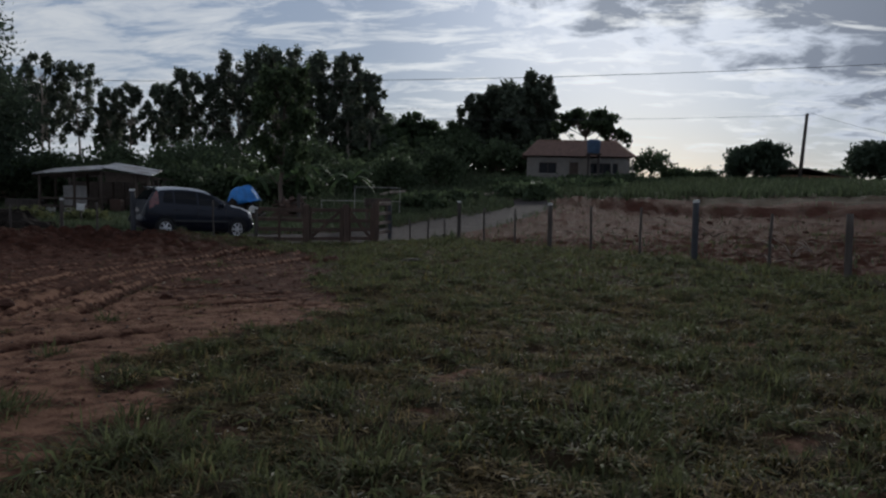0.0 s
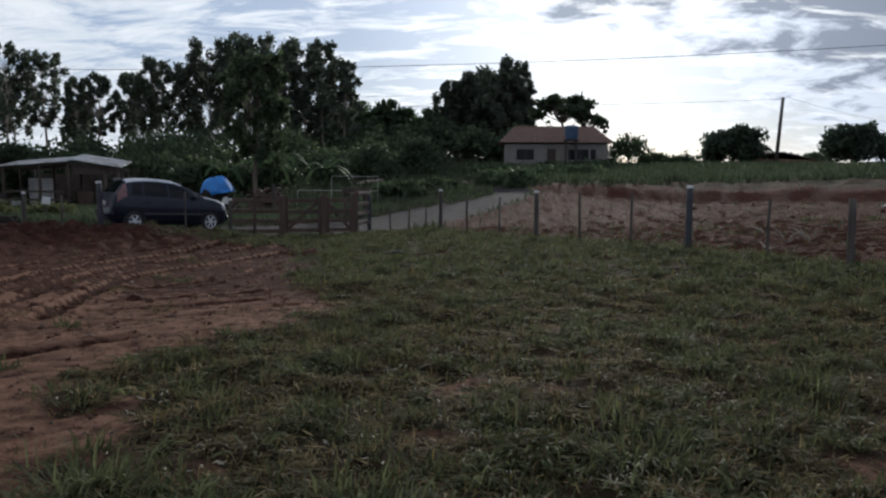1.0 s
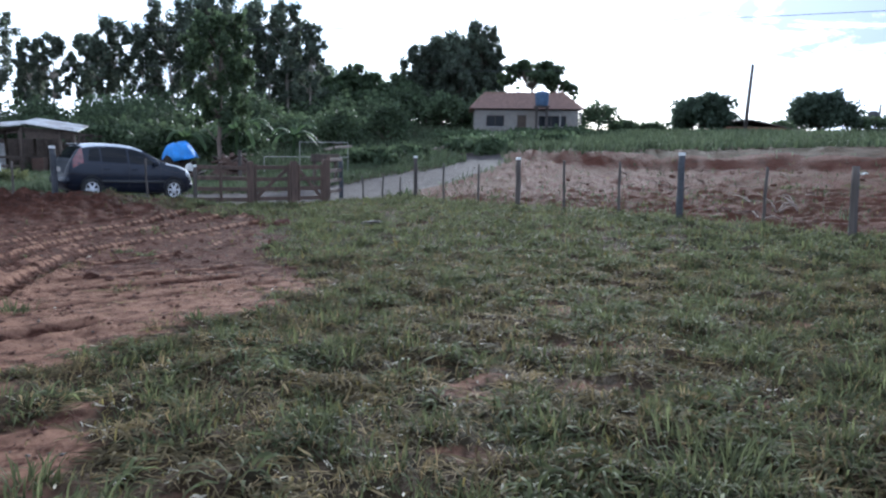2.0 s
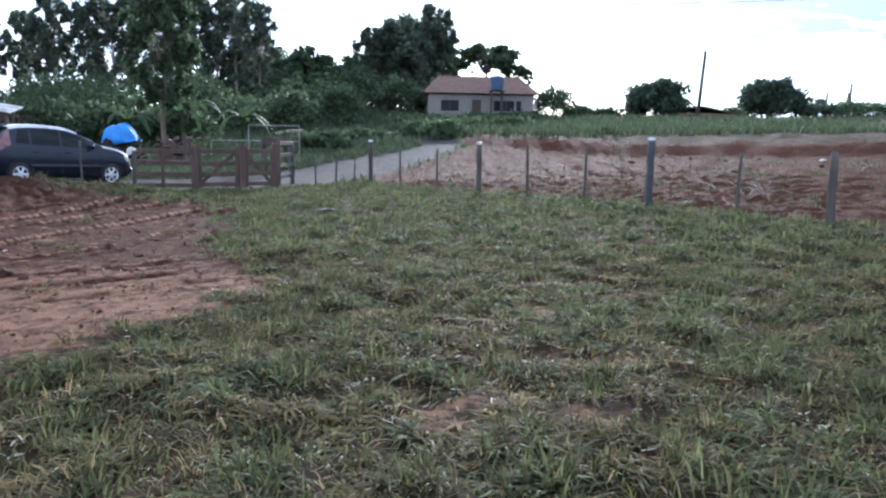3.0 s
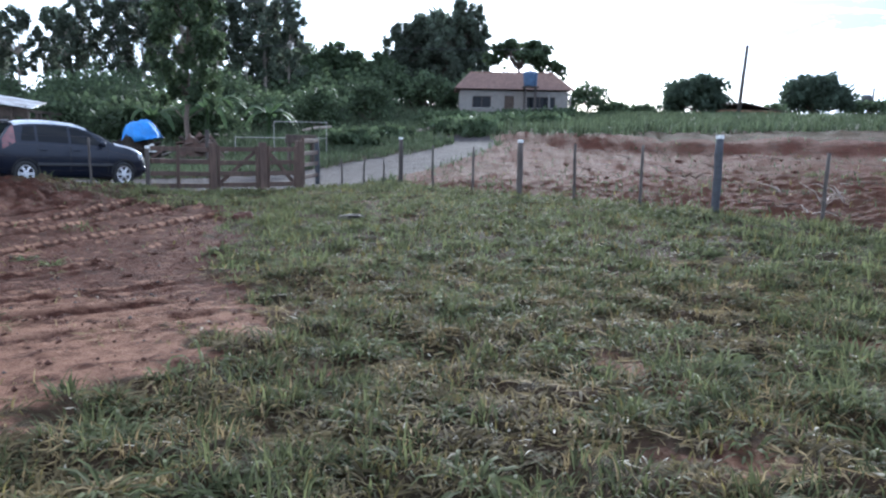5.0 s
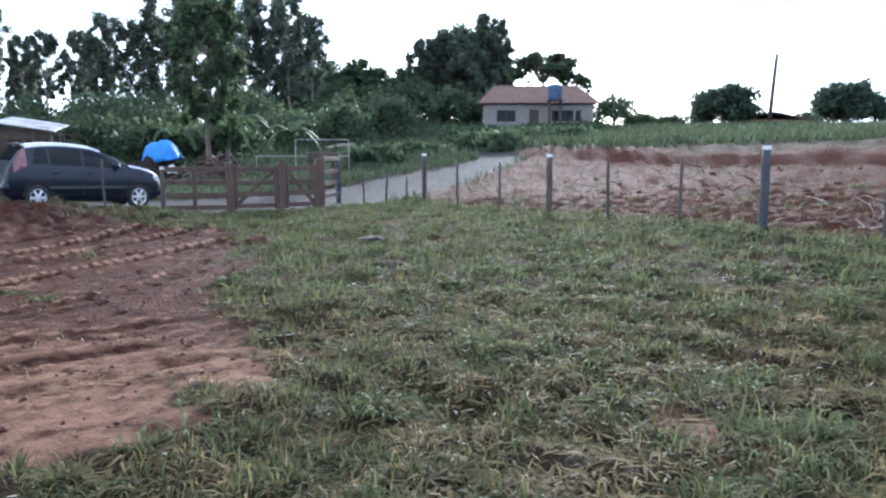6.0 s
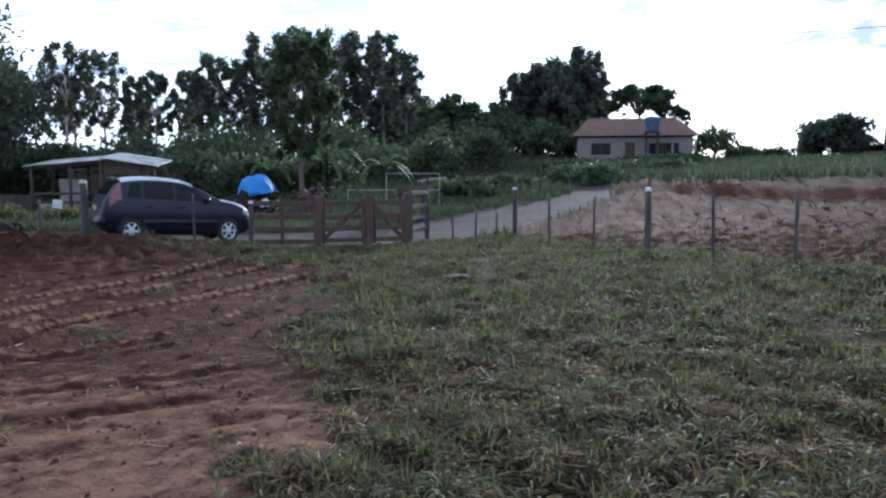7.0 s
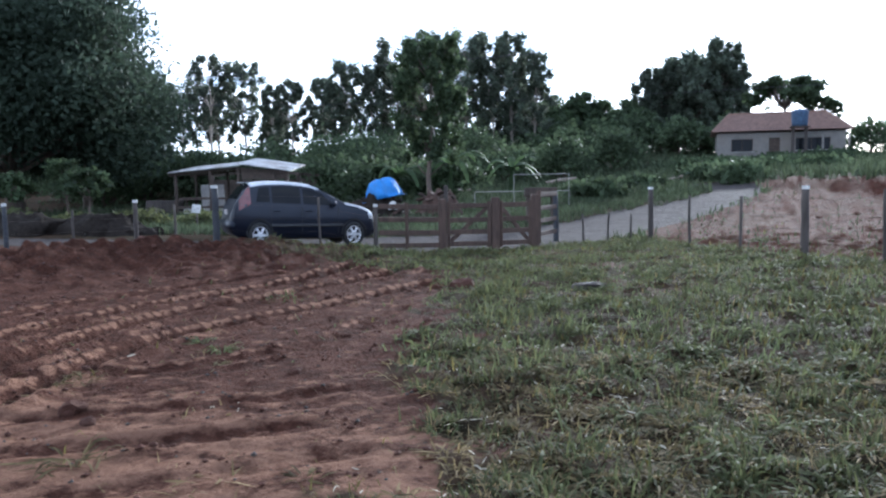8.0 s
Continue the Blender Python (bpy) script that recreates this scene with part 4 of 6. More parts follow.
def make_car(x, y, z, heading):
    car = thing("car", "dark blue five-door hatchback car parked by the gate", "car", (x, y, z), heading)
    L0 = 3.92
    us = np.array([0.0, 0.03, 0.1, 0.2, 0.34, 0.5, 0.7, 0.95, 1.2, 1.5, 1.8, 2.05, 2.3, 2.55, 2.8, 2.98, 3.1, 3.3, 3.5, 3.66, 3.78, 3.87, 3.92])
    top = lambda u: np.interp(u, [0, 0.06, 0.14, 0.24, 0.44, 0.6, 0.9, 1.3, 1.7, 2.05, 2.3, 2.6, 2.92, 3.1, 3.5, 3.72, 3.84, 3.92], [0.62, 0.9, 0.98, 1.15, 1.38, 1.425, 1.455, 1.465, 1.45, 1.41, 1.335, 1.19, 1.03, 0.99, 0.915, 0.84, 0.74, 0.58])
    wid = lambda u: np.interp(u, [0, 0.08, 0.3, 0.8, 2.8, 3.3, 3.65, 3.82, 3.92], [0.62, 0.74, 0.81, 0.835, 0.835, 0.81, 0.74, 0.64, 0.52])
    belt = lambda u: np.minimum(np.interp(u, [0, 0.5, 2.9, 3.3, 3.92], [1.0, 0.97, 0.9, 0.85, 0.6]), top(u) - 0.035)
    bot = lambda u: np.interp(u, [0, 0.15, 0.5, 3.5, 3.8, 3.92], [0.36, 0.27, 0.2, 0.19, 0.22, 0.32])

    def section(u):
        w, zt, zb, z0 = wid(u), top(u), belt(u), bot(u)
        cab = np.clip((zt - zb) / 0.45, 0, 1)
        rw = w * (1 - 0.30 * cab) * (0.97 if cab < 0.3 else 1)
        mid = (z0 + zb) / 2
        return [(0, z0), (w * 0.82, z0), (w * 0.95, z0 + 0.06), (w * 0.985, mid - 0.05), (w * 1.0, mid + 0.08), (w * 0.985, zb - 0.03), (w * 0.955, zb),
                (rw + (w * 0.955 - rw) * 0.5, zb + (zt - zb) * 0.5), (rw, zt - 0.07 * cab - 0.008), (rw * 0.88, zt - 0.02 * cab - 0.003), (rw * 0.5, zt), (0, zt + 0.008)]

    def grid(pts_rows, both=True):
        bm = bmesh.new()
        for side in ((1, -1) if both else (1,)):
            rows = [[bm.verts.new((u - L0 / 2, -side * p[0], p[1])) for p in sec] for u, sec in pts_rows]
            for r0, r1 in zip(rows[:-1], rows[1:]):
                for k in range(len(r0) - 1):
                    bm.faces.new((r0[k], r0[k + 1], r1[k + 1], r1[k]))
            for r in (rows[0], rows[-1]):
                bm.faces.new(r)
        bmesh.ops.remove_doubles(bm, verts=bm.verts, dist=0.0006)
        return bm
    part("body", grid([(u, section(u)) for u in us]), M_PAINT, car, "dark blue glossy body", smooth=True)

    def skin(name, stations, k0, label):
        """A panel 5 mm above the body's top, from section point k0 to the middle."""
        bm = bmesh.new()
        rows = []
        for u in stations:
            s = section(u)[k0:]
            rows.append([bm.verts.new((u - L0 / 2, -p[0], p[1] + 0.005)) for p in s] + [bm.verts.new((u - L0 / 2, p[0], p[1] + 0.005)) for p in s[-2::-1]])
        for r0, r1 in zip(rows[:-1], rows[1:]):
            for k in range(len(r0) - 1):
                bm.faces.new((r0[k], r0[k + 1], r1[k + 1], r1[k]))
        return part(name, bm, M_SHEEN, car, label, smooth=True)
    # pale panels stand in for bright sky reflected on roof and bonnet
    skin("roof_panel", (0.5, 0.7, 0.95, 1.2, 1.5, 1.8, 2.05, 2.3), 8, "roof with sky reflection painted in")
    skin("bonnet", (2.98, 3.1, 3.3, 3.5, 3.66, 3.76), 7, "bonnet with sky reflection painted in")

    def glass(name, u0, u1, f0, f1, side, n=5, slant0=0.0, slant1=0.0):
        """Side glass between belt and roof, slightly proud."""
        bm = bmesh.new()
        rows = []
        for i in range(n + 1):
            row = []
            for k in range(4):
                f = f0 + (f1 - f0) * k / 3
                u = (u0 + slant0 * f) + ((u1 + slant1 * f) - (u0 + slant0 * f)) * i / n
                s = section(u)
                a, b, c = s[6], s[7], s[8]
                p = (a[0] + (b[0] - a[0]) * f * 2, a[1] + (b[1] - a[1]) * f * 2) if f < 0.5 else (b[0] + (c[0] - b[0]) * (f - 0.5) * 2, b[1] + (c[1] - b[1]) * (f - 0.5) * 2)
                row.append(bm.verts.new((u - L0 / 2, -side * (p[0] + 0.006), p[1] + 0.002)))
            rows.append(row)
        for r0, r1 in zip(rows[:-1], rows[1:]):
            for k in range(3):
                bm.faces.new((r0[k], r0[k + 1], r1[k + 1], r1[k]))
        return part(name, bm, M_GLASS, car, "dark tinted glass", smooth=True)
    for side in (1, -1):
        glass("side_window", 0.62, 0.98, 0.1, 0.86, side, slant0=0.12)
        glass("side_window", 1.04, 1.78, 0.08, 0.9, side)
        glass("side_window", 1.85, 2.72, 0.08, 0.88, side, slant1=-0.42)

    def screen(name, u0, u1, w0, w1, lift=0.006):
        bm = bmesh.new()
        rows = []
        for i in range(7):
            u = u0 + (u1 - u0) * i / 6
            w = (w0 + (w1 - w0) * i / 6)
            rows.append([bm.verts.new((u - L0 / 2 + (-0.004 if u < 1 else 0.004), s * w, top(u) + 0.012 - 0.012 * abs(s))) for s in (-1, -0.5, 0, 0.5, 1)])
        for r0, r1 in zip(rows[:-1], rows[1:]):
            for k in range(4):
                bm.faces.new((r0[k], r0[k + 1], r1[k + 1], r1[k]))
        return part(name, bm, M_GLASS, car, "dark tinted glass", smooth=True)
    screen("rear_window", 0.19, 0.42, 0.58, 0.5)
    screen("windscreen", 2.12, 2.86, 0.5, 0.62)

    for side in (1, -1):
        for u in (0.72, 3.21):
            # dark arch, tyre and spoked rim
            bm = bmesh.new()
            vs = []
            for k in range(15):
                a = math.pi * k / 14
                for rr in (0.31, 0.36):
                    vs.append(bm.verts.new((u - L0 / 2 + math.cos(a) * rr, -side * (wid(u) + 0.006), 0.29 + math.sin(a) * rr)))
            for k in range(14):
                bm.faces.new((vs[2 * k], vs[2 * k + 1], vs[2 * k + 3], vs[2 * k + 2]))
            bmesh.ops.solidify(bm, geom=bm.faces[:], thickness=0.02)
            part("wheel_arch", bm, M_PLASTIC, car)
            wheel = new("wheel")
            wheel.parent = car
            wheel.matrix_basis = pose(u - L0 / 2, -side * (wid(u) - 0.085), 0.29, 90 * side, 0, 0)
            bm = bmesh.new()
            prof = [(0.19, 0.085), (0.24, 0.098), (0.275, 0.09), (0.29, 0.06), (0.29, -0.06), (0.275, -0.09), (0.19, -0.085)]
            ring = [[bm.verts.new((math.cos(a) * r, math.sin(a) * r, zz)) for r, zz in prof] for a in [2 * math.pi * k / 28 for k in range(28)]]
            for k in range(28):
                for j in range(len(prof) - 1):
                    bm.faces.new((ring[k][j], ring[k][j + 1], ring[(k + 1) % 28][j + 1], ring[(k + 1) % 28][j]))
            part("tyre", bm, M_TYRE, wheel, smooth=True)
            bm = bmesh.new()
            bmesh.ops.create_cone(bm, cap_ends=True, segments=16, radius1=0.055, radius2=0.045, depth=0.03, matrix=pose(0, 0, 0.08))
            for k in range(6):
                b2 = bmesh.new()
                bm_box(b2, (0.15, 0.06, 0.022), (0.115, 0, 0.07), (0, 6, 0), 0.008)
                b2.transform(pose(0, 0, 0, 0, 0, 60 * k))
                me = bpy.data.meshes.new("tmp")
                b2.to_mesh(me)
                b2.free()
                bm.from_mesh(me)
            ro = [[bm.verts.new((math.cos(a) * r, math.sin(a) * r, zz)) for r, zz in ((0.195, 0.09), (0.172, 0.082), (0.165, 0.03))] for a in [2 * math.pi * k / 28 for k in range(28)]]
            for k in range(28):
                for j in range(2):
                    bm.faces.new((ro[k][j], ro[k][j + 1], ro[(k + 1) % 28][j + 1], ro[(k + 1) % 28][j]))
            part("rim", bm, M_RIM, wheel, "silver spoked rim")
            bm = bmesh.new()
            bmesh.ops.create_cone(bm, cap_ends=True, segments=24, radius1=0.19, radius2=0.19, depth=0.03, matrix=pose(0, 0, 0.01))
            part("brake_disc", bm, M_PLASTIC, wheel)
        # tall tail light on the rear pillar, headlight, mirror, handles, sill
        bm = bmesh.new()
        rows = []
        for u in (0.2, 0.27, 0.34, 0.42, 0.5):
            s = section(u)
            a, c = s[6], s[8]
            lo, hi = 0.8 + (u - 0.16) * 0.5, min(1.36, top(u) - 0.05)
            row = []
            for k in range(4):
                zz = lo + (max(hi, lo + 0.05) - lo) * k / 3
                t = np.clip((zz - a[1]) / max(0.05, c[1] - a[1]), 0, 1)
                row.append(bm.verts.new((u - L0 / 2, -side * (a[0] + (c[0] - a[0]) * t + 0.03), zz)))
            rows.append(row)
        for r0, r1 in zip(rows[:-1], rows[1:]):
            for k in range(3):
                bm.faces.new((r0[k], r0[k + 1], r1[k + 1], r1[k]))
        part("tail_light", bm, M_TAIL, car, "tall red tail light", smooth=True)
        bm = bm_box(bmesh.new(), (0.34, 0.16, 0.17), (L0 / 2 - 0.29, -side * 0.60, 0.735), (0, 20, -side * 28), 0.05)
        part("headlight", bm, M_LAMP, car, "clear glass headlight", smooth=True)
        bm = bm_box(bmesh.new(), (0.12, 0.18, 0.13), (2.62 - L0 / 2, -side * 0.91, 0.98), (0, 0, 0), 0.04)
        part("wing_mirror", bm, M_PAINT, car, smooth=True)
        for u in (1.15, 1.98):
            bm = bm_box(bmesh.new(), (0.17, 0.03, 0.03), (u - L0 / 2, -side * (wid(u) + 0.006), 0.82), (0, 0, 0), 0.01)
            part("door_handle", bm, M_PAINT, car)
        for u in (1.01, 1.81, 2.78):
            bm = bm_box(bmesh.new(), (0.012, 0.012, 0.58), (u - L0 / 2, -side * (wid(u) * 0.992), 0.62), (0, 0, 0), 0)
            part("door_seam", bm, M_PLASTIC, car)
        bm = bm_box(bmesh.new(), (1.9, 0.04, 0.07), (1.95 - L0 / 2, -side * 0.835, 0.5), (0, 0, 0), 0.012)
        part("side_moulding", bm, M_PLASTIC, car, "black rubbing strip")
    bm = bm_box(bmesh.new(), (0.2, 1.5, 0.22), (-L0 / 2 + 0.06, 0, 0.5), (0, 0, 0), 0.06)
    part("rear_bumper", bm, M_PAINT, car, smooth=True)
    bm = bm_box(bmesh.new(), (0.2, 1.3, 0.2), (L0 / 2 - 0.1, 0, 0.4), (0, 0, 0), 0.06)
    part("front_bumper", bm, M_PAINT, car, smooth=True)
    bm = bm_box(bmesh.new(), (0.02, 0.42, 0.12), (-L0 / 2 + 0.02, 0, 0.78), (0, -12, 0), 0.004)
    part("number_plate", bm, M_CONC, car, "plain pale plate")
    bm = bm_box(bmesh.new(), (0.14, 1.0, 0.03), (0.44 - L0 / 2, 0, 1.425), (0, -8, 0), 0.01)
    part("roof_spoiler", bm, M_PAINT, car)
    return car


car = make_car(0, 0, 0, 0)
car.matrix_basis = pose(-9.34, 24.68, 0.08, 0, 1.5, 43) @ Matrix.Diagonal((0.94, 0.95, 1.1, 1))

# ---- shed ----


def make_shed():
    z = ground_z(-23, 45)
    sh = thing("open_shed", "low open farm shed with grey sheet roof on timber posts", "shed", (-23.0, 45.5, z), 18)
    # ridge runs away from the yard: two sheets, corrugated
    zr, zl, zR = 2.84 - z, 2.52 - z, 2.5 - z
    for nm, x0, z0, x1, z1 in (("roof_sheet", -3.9, zl, -0.35, zr), ("roof_sheet", -0.35, zr + 0.12, 2.4, zR + 0.05)):
        n = 64
        xs = np.linspace(x0, x1, 3)
        tilt, deep = (0.085, 1.6) if x0 < 0 else (-0.14, 4.2)
        ysn = np.linspace(-3.2, deep, n * 2)
        top = [[(xx, yy, z0 + (z1 - z0) * (xx - x0) / (x1 - x0) + tilt * (yy + 3.2) - 0.2 + 0.018 * math.sin(yy * 35)) for xx in xs] for yy in ysn]
        v = np.array(top).reshape(-1, 3)
        v = np.concatenate([v, v - np.array([0, 0, 0.03])])
        m, h = 3, len(v) // 2
        f = []
        for j in range(len(ysn) - 1):
            for i in range(2):
                b = j * m + i
                f += [(b, b + 1, b + 1 + m, b + m), (h + b, h + b + m, h + b + 1 + m, h + b + 1)]
        for j in range(len(ysn) - 1):
            for b, q in ((j * m, 1), (j * m + 2, 1)):
                f.append((b, b + m, h + b + m, h + b))
        for i in range(2):
            for b in (i, (len(ysn) - 1) * m + i):
                f.append((b, b + 1, h + b + 1, h + b))
        link_mesh(nm, v, np.array(f), M_ROOFSHEET, sh, "weathered grey corrugated sheet", smooth=True)
    for px, pz in ((-3.6, zl), (-1.8, (zl + zr) / 2 + 0.05), (-0.35, zr - 0.02), (1.5, (zr + zR) / 2), (2.2, zR)):
        for py in (-2.9, 0.5, 3.9):
            bm = bm_tube(bmesh.new(), [(px, py, -0.3), (px + 0.03, py, pz * 0.5), (px, py, pz - 0.28)], [0.09, 0.08, 0.08], 8)
            part("post", bm, M_DARKWOOD, sh, smooth=True)
    for py in (-2.9, 0.5, 3.9):
        for a, b in (((-3.9, zl), (-0.35, zr)), ((-0.35, zr), (2.8, zR))):
            part("rafter", beam(bmesh.new(), (a[0], py, a[1] - 0.33), (b[0], py, b[1] - 0.33), 0.07, 0.12), M_DARKWOOD, sh)
    part("back_wall", bm_box(bmesh.new(), (6.2, 0.12, 2.1), (-0.5, 4.0, 0.85), (0, 0, 0), 0.01), M_DARKWOOD, sh, "dark boarded back wall")
    for hgt in (0.45, 0.9):
        part("rail", beam(bmesh.new(), (-3.6, -2.9, hgt), (-0.2, -2.9, hgt), 0.05, 0.12), M_DARKWOOD, sh)
    part("gable_board", bm_box(bmesh.new(), (2.3, 0.05, 0.5), (1.0, -2.85, 2.2 - z), (0, 0, 0), 0.01), M_DARKWOOD, sh)
    return z


make_shed()


def block_thing(name, label, cat, x, y, size, mat, rz=0, dz=0.0, group=""):
    t = tagged(part(name, bm_box(bmesh.new(), size, (0, 0, size[2] / 2), (0, 0, 0), 0.03, 0.04), mat), label, cat, group)
    t.matrix_basis = pose(x, y, ground_z(x, y) + dz - 0.02, 0, 0, rz)
    return t


def make_bench(x, y, w, rz):
    t = thing("workbench", "rough dark timber bench under the shed roof", "bench", (x, y, ground_z(x, y)), rz, "shed benches")
    part("benchtop", bm_box(bmesh.new(), (w, 0.7, 0.06), (0, 0, 0.85), (0, 0, 0), 0.01), M_DARKWOOD, t)
    for sx in (-1, 1):
        for sy in (-1, 1):
            part("leg", bm_box(bmesh.new(), (0.09, 0.09, 0.84), (sx * (w / 2 - 0.1), sy * 0.27, 0.41)), M_DARKWOOD, t)


make_bench(-26.0, 44.4, 2.2, 4)
make_bench(-23.0, 45.4, 1.8, -6)
block_thing("sack", "pale feed sack on the shed floor", "sack", -25.2, 42.2, (0.42, 0.3, 0.55), M_SACK, 20)
block_thing("board_stack", "stack of pale weathered boards under the shed", "boards", -27.4, 43.2, (2.0, 0.6, 0.9), M_POST, 5)
block_thing("drum", "rusty drum under the shed roof", "drum", -22.0, 43.6, (0.6, 0.6, 0.9), M_RUST, 5)
t = tagged(part("panel", bm_box(bmesh.new(), (1.3, 0.06, 1.7), (0, 0, 0.85), (6, 0, 0), 0.01, 0.03), M_CONC), "pale grey panel leaning in the shed", "panel")
t.matrix_basis = pose(-24.2, 43.0, ground_z(-24.2, 43.0), 0, 0, 8)
t = tagged(part("notice_board", bm_box(bmesh.new(), (0.32, 0.04, 0.3), (0, 0, 0.74), (0, 8, 0), 0.01), M_WHITE), "small white tilted board on a stake beside the road", "board")
t.matrix_basis = pose(-17.25, 31.6, ground_z(-17.25, 31.6), 0, 0, 15)
part("stake", bm_box(bmesh.new(), (0.05, 0.05, 0.9), (0, 0.045, 0.3), (0, 0, 0), 0.006), M_POST, t)

# ---- tarpaulin heap and scrap by the road ----


def draped(name, label, cat, x, y, w, d, h, mat, seed, rz=0, power=3.2):
    """Cloth over a heap: a folded sheet that hangs to the ground."""
    r = np.random.default_rng(seed)
    n = 40
    g = np.linspace(-1, 1, n)
    a, b = np.meshgrid(g, g)
    rad = (np.abs(a) ** power + np.abs(b) ** power) ** (1 / power)
    rad = np.clip(rad, 0, 1.0)
    z = h * (1 - rad ** 3.2) ** 0.75 * (1 + 0.05 * ripple(a, b, 1.6, seed) + 0.12 * a) + 0.025 * h * ripple(a, b, 0.45, seed + 1) * (1 - rad)
    px = a * w / 2 * (1 + 0.06 * ripple(a, b, 0.7, seed + 2))
    py = b * d / 2 * (1 + 0.06 * ripple(b, a, 0.7, seed + 3))
    v = np.stack([px, py, np.maximum(z, 0)], -1).reshape(-1, 3)
    i = (np.arange(n - 1)[:, None] * n + np.arange(n - 1)[None]).ravel()
    f = np.stack([i, i + 1, i + 1 + n, i + n], 1)
    ob = tagged(link_mesh(name, v, f, mat, smooth=True), label, cat)
    m = ob.modifiers.new("cloth", "SOLIDIFY")
    m.thickness = 0.02
    ob.matrix_basis = pose(x, y, ground_z(x, y) - 0.02, 0, 0, rz)
    return ob


tarp = draped("tarpaulin", "bright blue tarpaulin draped over a scrap heap", "tarpaulin", -12.6, 38.0, 1.55, 1.4, 0.85, M_TARP, 51, 8, 3.0)
tarp.matrix_basis = pose(-12.42, 38.0, ground_z(-12.6, 38.0) + 0.82, 0, -13, 8)
bag = draped("sack", "small white sack on the scrap heap", "sack", -11.7, 37.1, 0.36, 0.28, 0.32, M_SACK, 53, 20, 2.2)
bag.matrix_basis = pose(-11.7, 37.1, ground_z(-11.7, 37.1) + 0.42, 0, 0, 20)


def scrap_heap(label, x, y, w, d, hgt, mats, n, seed):
    """A low mound with boards and sheets thrown on it."""
    r = np.random.default_rng(seed)
    z0 = ground_z(x, y)
    heap = thing("scrap_heap", label, "heap", (x, y, z0), 0)
    g = np.linspace(-1, 1, 26)
    p, q = np.meshgrid(g, g)
    z = hgt * np.clip(1 - p ** 2, 0, 1) * np.clip(1 - q ** 2, 0, 1) * (1 + 0.35 * ripple(p, q, 0.7, seed)) - 0.05
    v = np.stack([p * w / 2, q * d / 2, z], -1).reshape(-1, 3)
    k = (np.arange(25)[:, None] * 26 + np.arange(25)[None]).ravel()
    ob = link_mesh("mound", v, np.stack([k, k + 1, k + 27, k + 26], 1), mats[0], smooth=True)
    ob.parent = heap
    for c in range(n):
        px, py = r.uniform(-0.42, 0.42) * w, r.uniform(-0.4, 0.4) * d
        top = hgt * (1 - (2 * px / w) ** 2) * (1 - (2 * py / d) ** 2)
        size = (r.uniform(0.3, 1.1), r.uniform(0.08, 0.4), r.uniform(0.02, 0.08))
        bm = bm_box(bmesh.new(), size, (px, py, top + 0.03), (r.uniform(-35, 35), r.uniform(-40, 40), r.uniform(0, 180)), 0.01, 0.01)
        part("board" if size[1] < 0.22 else "sheet", bm, mats[c % len(mats)], heap)


scrap_heap("dark rusty scrap heap under the blue tarpaulin", -12.7, 37.8, 3.2, 2.2, 0.98, (M_BANK, M_RUST, M_POST), 18, 55)
scrap_heap("heap of brown boards and scrap beside the tarpaulin", -10.1, 38.4, 2.2, 1.2, 0.95, (M_RUST, M_DARKWOOD, M_GATE), 16, 56)
gp = thing("concrete_post", "short pale concrete post by the road", "post")
bm = bm_box(bmesh.new(), (0.16, 0.16, 1.5), (-9.3, 36.8, ground_z(-9.3, 36.8) + 0.6), (0, 0, 12), 0.02, 0.01)
part("shaft", bm, M_POST, gp)

# white pipe frame on the slope
fr = thing("pipe_frame", "thin white pipe goal frame standing on grass", "frame")
fz = [ground_z(-7.3, 40.2), ground_z(-5.0, 40.6), ground_z(-9.0, 40.0)]
for a, b in (((-7.3, 40.2, fz[0] - 0.1), (-7.3, 40.2, 1.95)), ((-5.0, 40.6, fz[1] - 0.1), (-5.0, 40.6, 1.95)), ((-7.3, 40.2, 1.93), (-5.0, 40.6, 1.93)), ((-9.0, 40.0, 1.2), (-5.0, 40.6, 1.22)), ((-9.0, 40.0, fz[2] - 0.1), (-9.0, 40.0, 1.22))):
    part("pipe", bm_tube(bmesh.new(), [a, b], [0.014, 0.014], 8), M_CONC, fr)
# feeding trough in dark timber beside the tall post
tr = thing("feed_trough", "dark timber trough beside the gravel road", "trough", (-5.2, 35.2, ground_z(-5.2, 35.2)), 20)
part("basin", bm_box(bmesh.new(), (1.15, 0.5, 0.34), (0, 0, 1.15), (0, 0, 0), 0.03, 0.03), M_DARKWOOD, tr)
for sx in (-0.45, 0.45):
    part("leg", bm_box(bmesh.new(), (0.1, 0.4, 1.15), (sx, 0, 0.45), (0, 0, 0), 0.02), M_DARKWOOD, tr)
# pale log on the slope
for lx, ly, lw, rz in ((-0.2, 56, 2.6, 25), (-15.5, 58, 2.4, 3), (-8.6, 60, 2.2, -4)):
    lg = tagged(part("log", bm_tube(bmesh.new(), [(-lw / 2, 0, 0), (0, 0.05, 0.06), (lw / 2, -0.03, 0.02)], [0.13, 0.15, 0.1], 9), M_DEAD, smooth=True), "pale felled log lying on the grass", "log")
    lg.matrix_basis = pose(lx, ly, ground_z(lx, ly) + 0.35, 0, -8, rz)

# ---- farmhouse ----


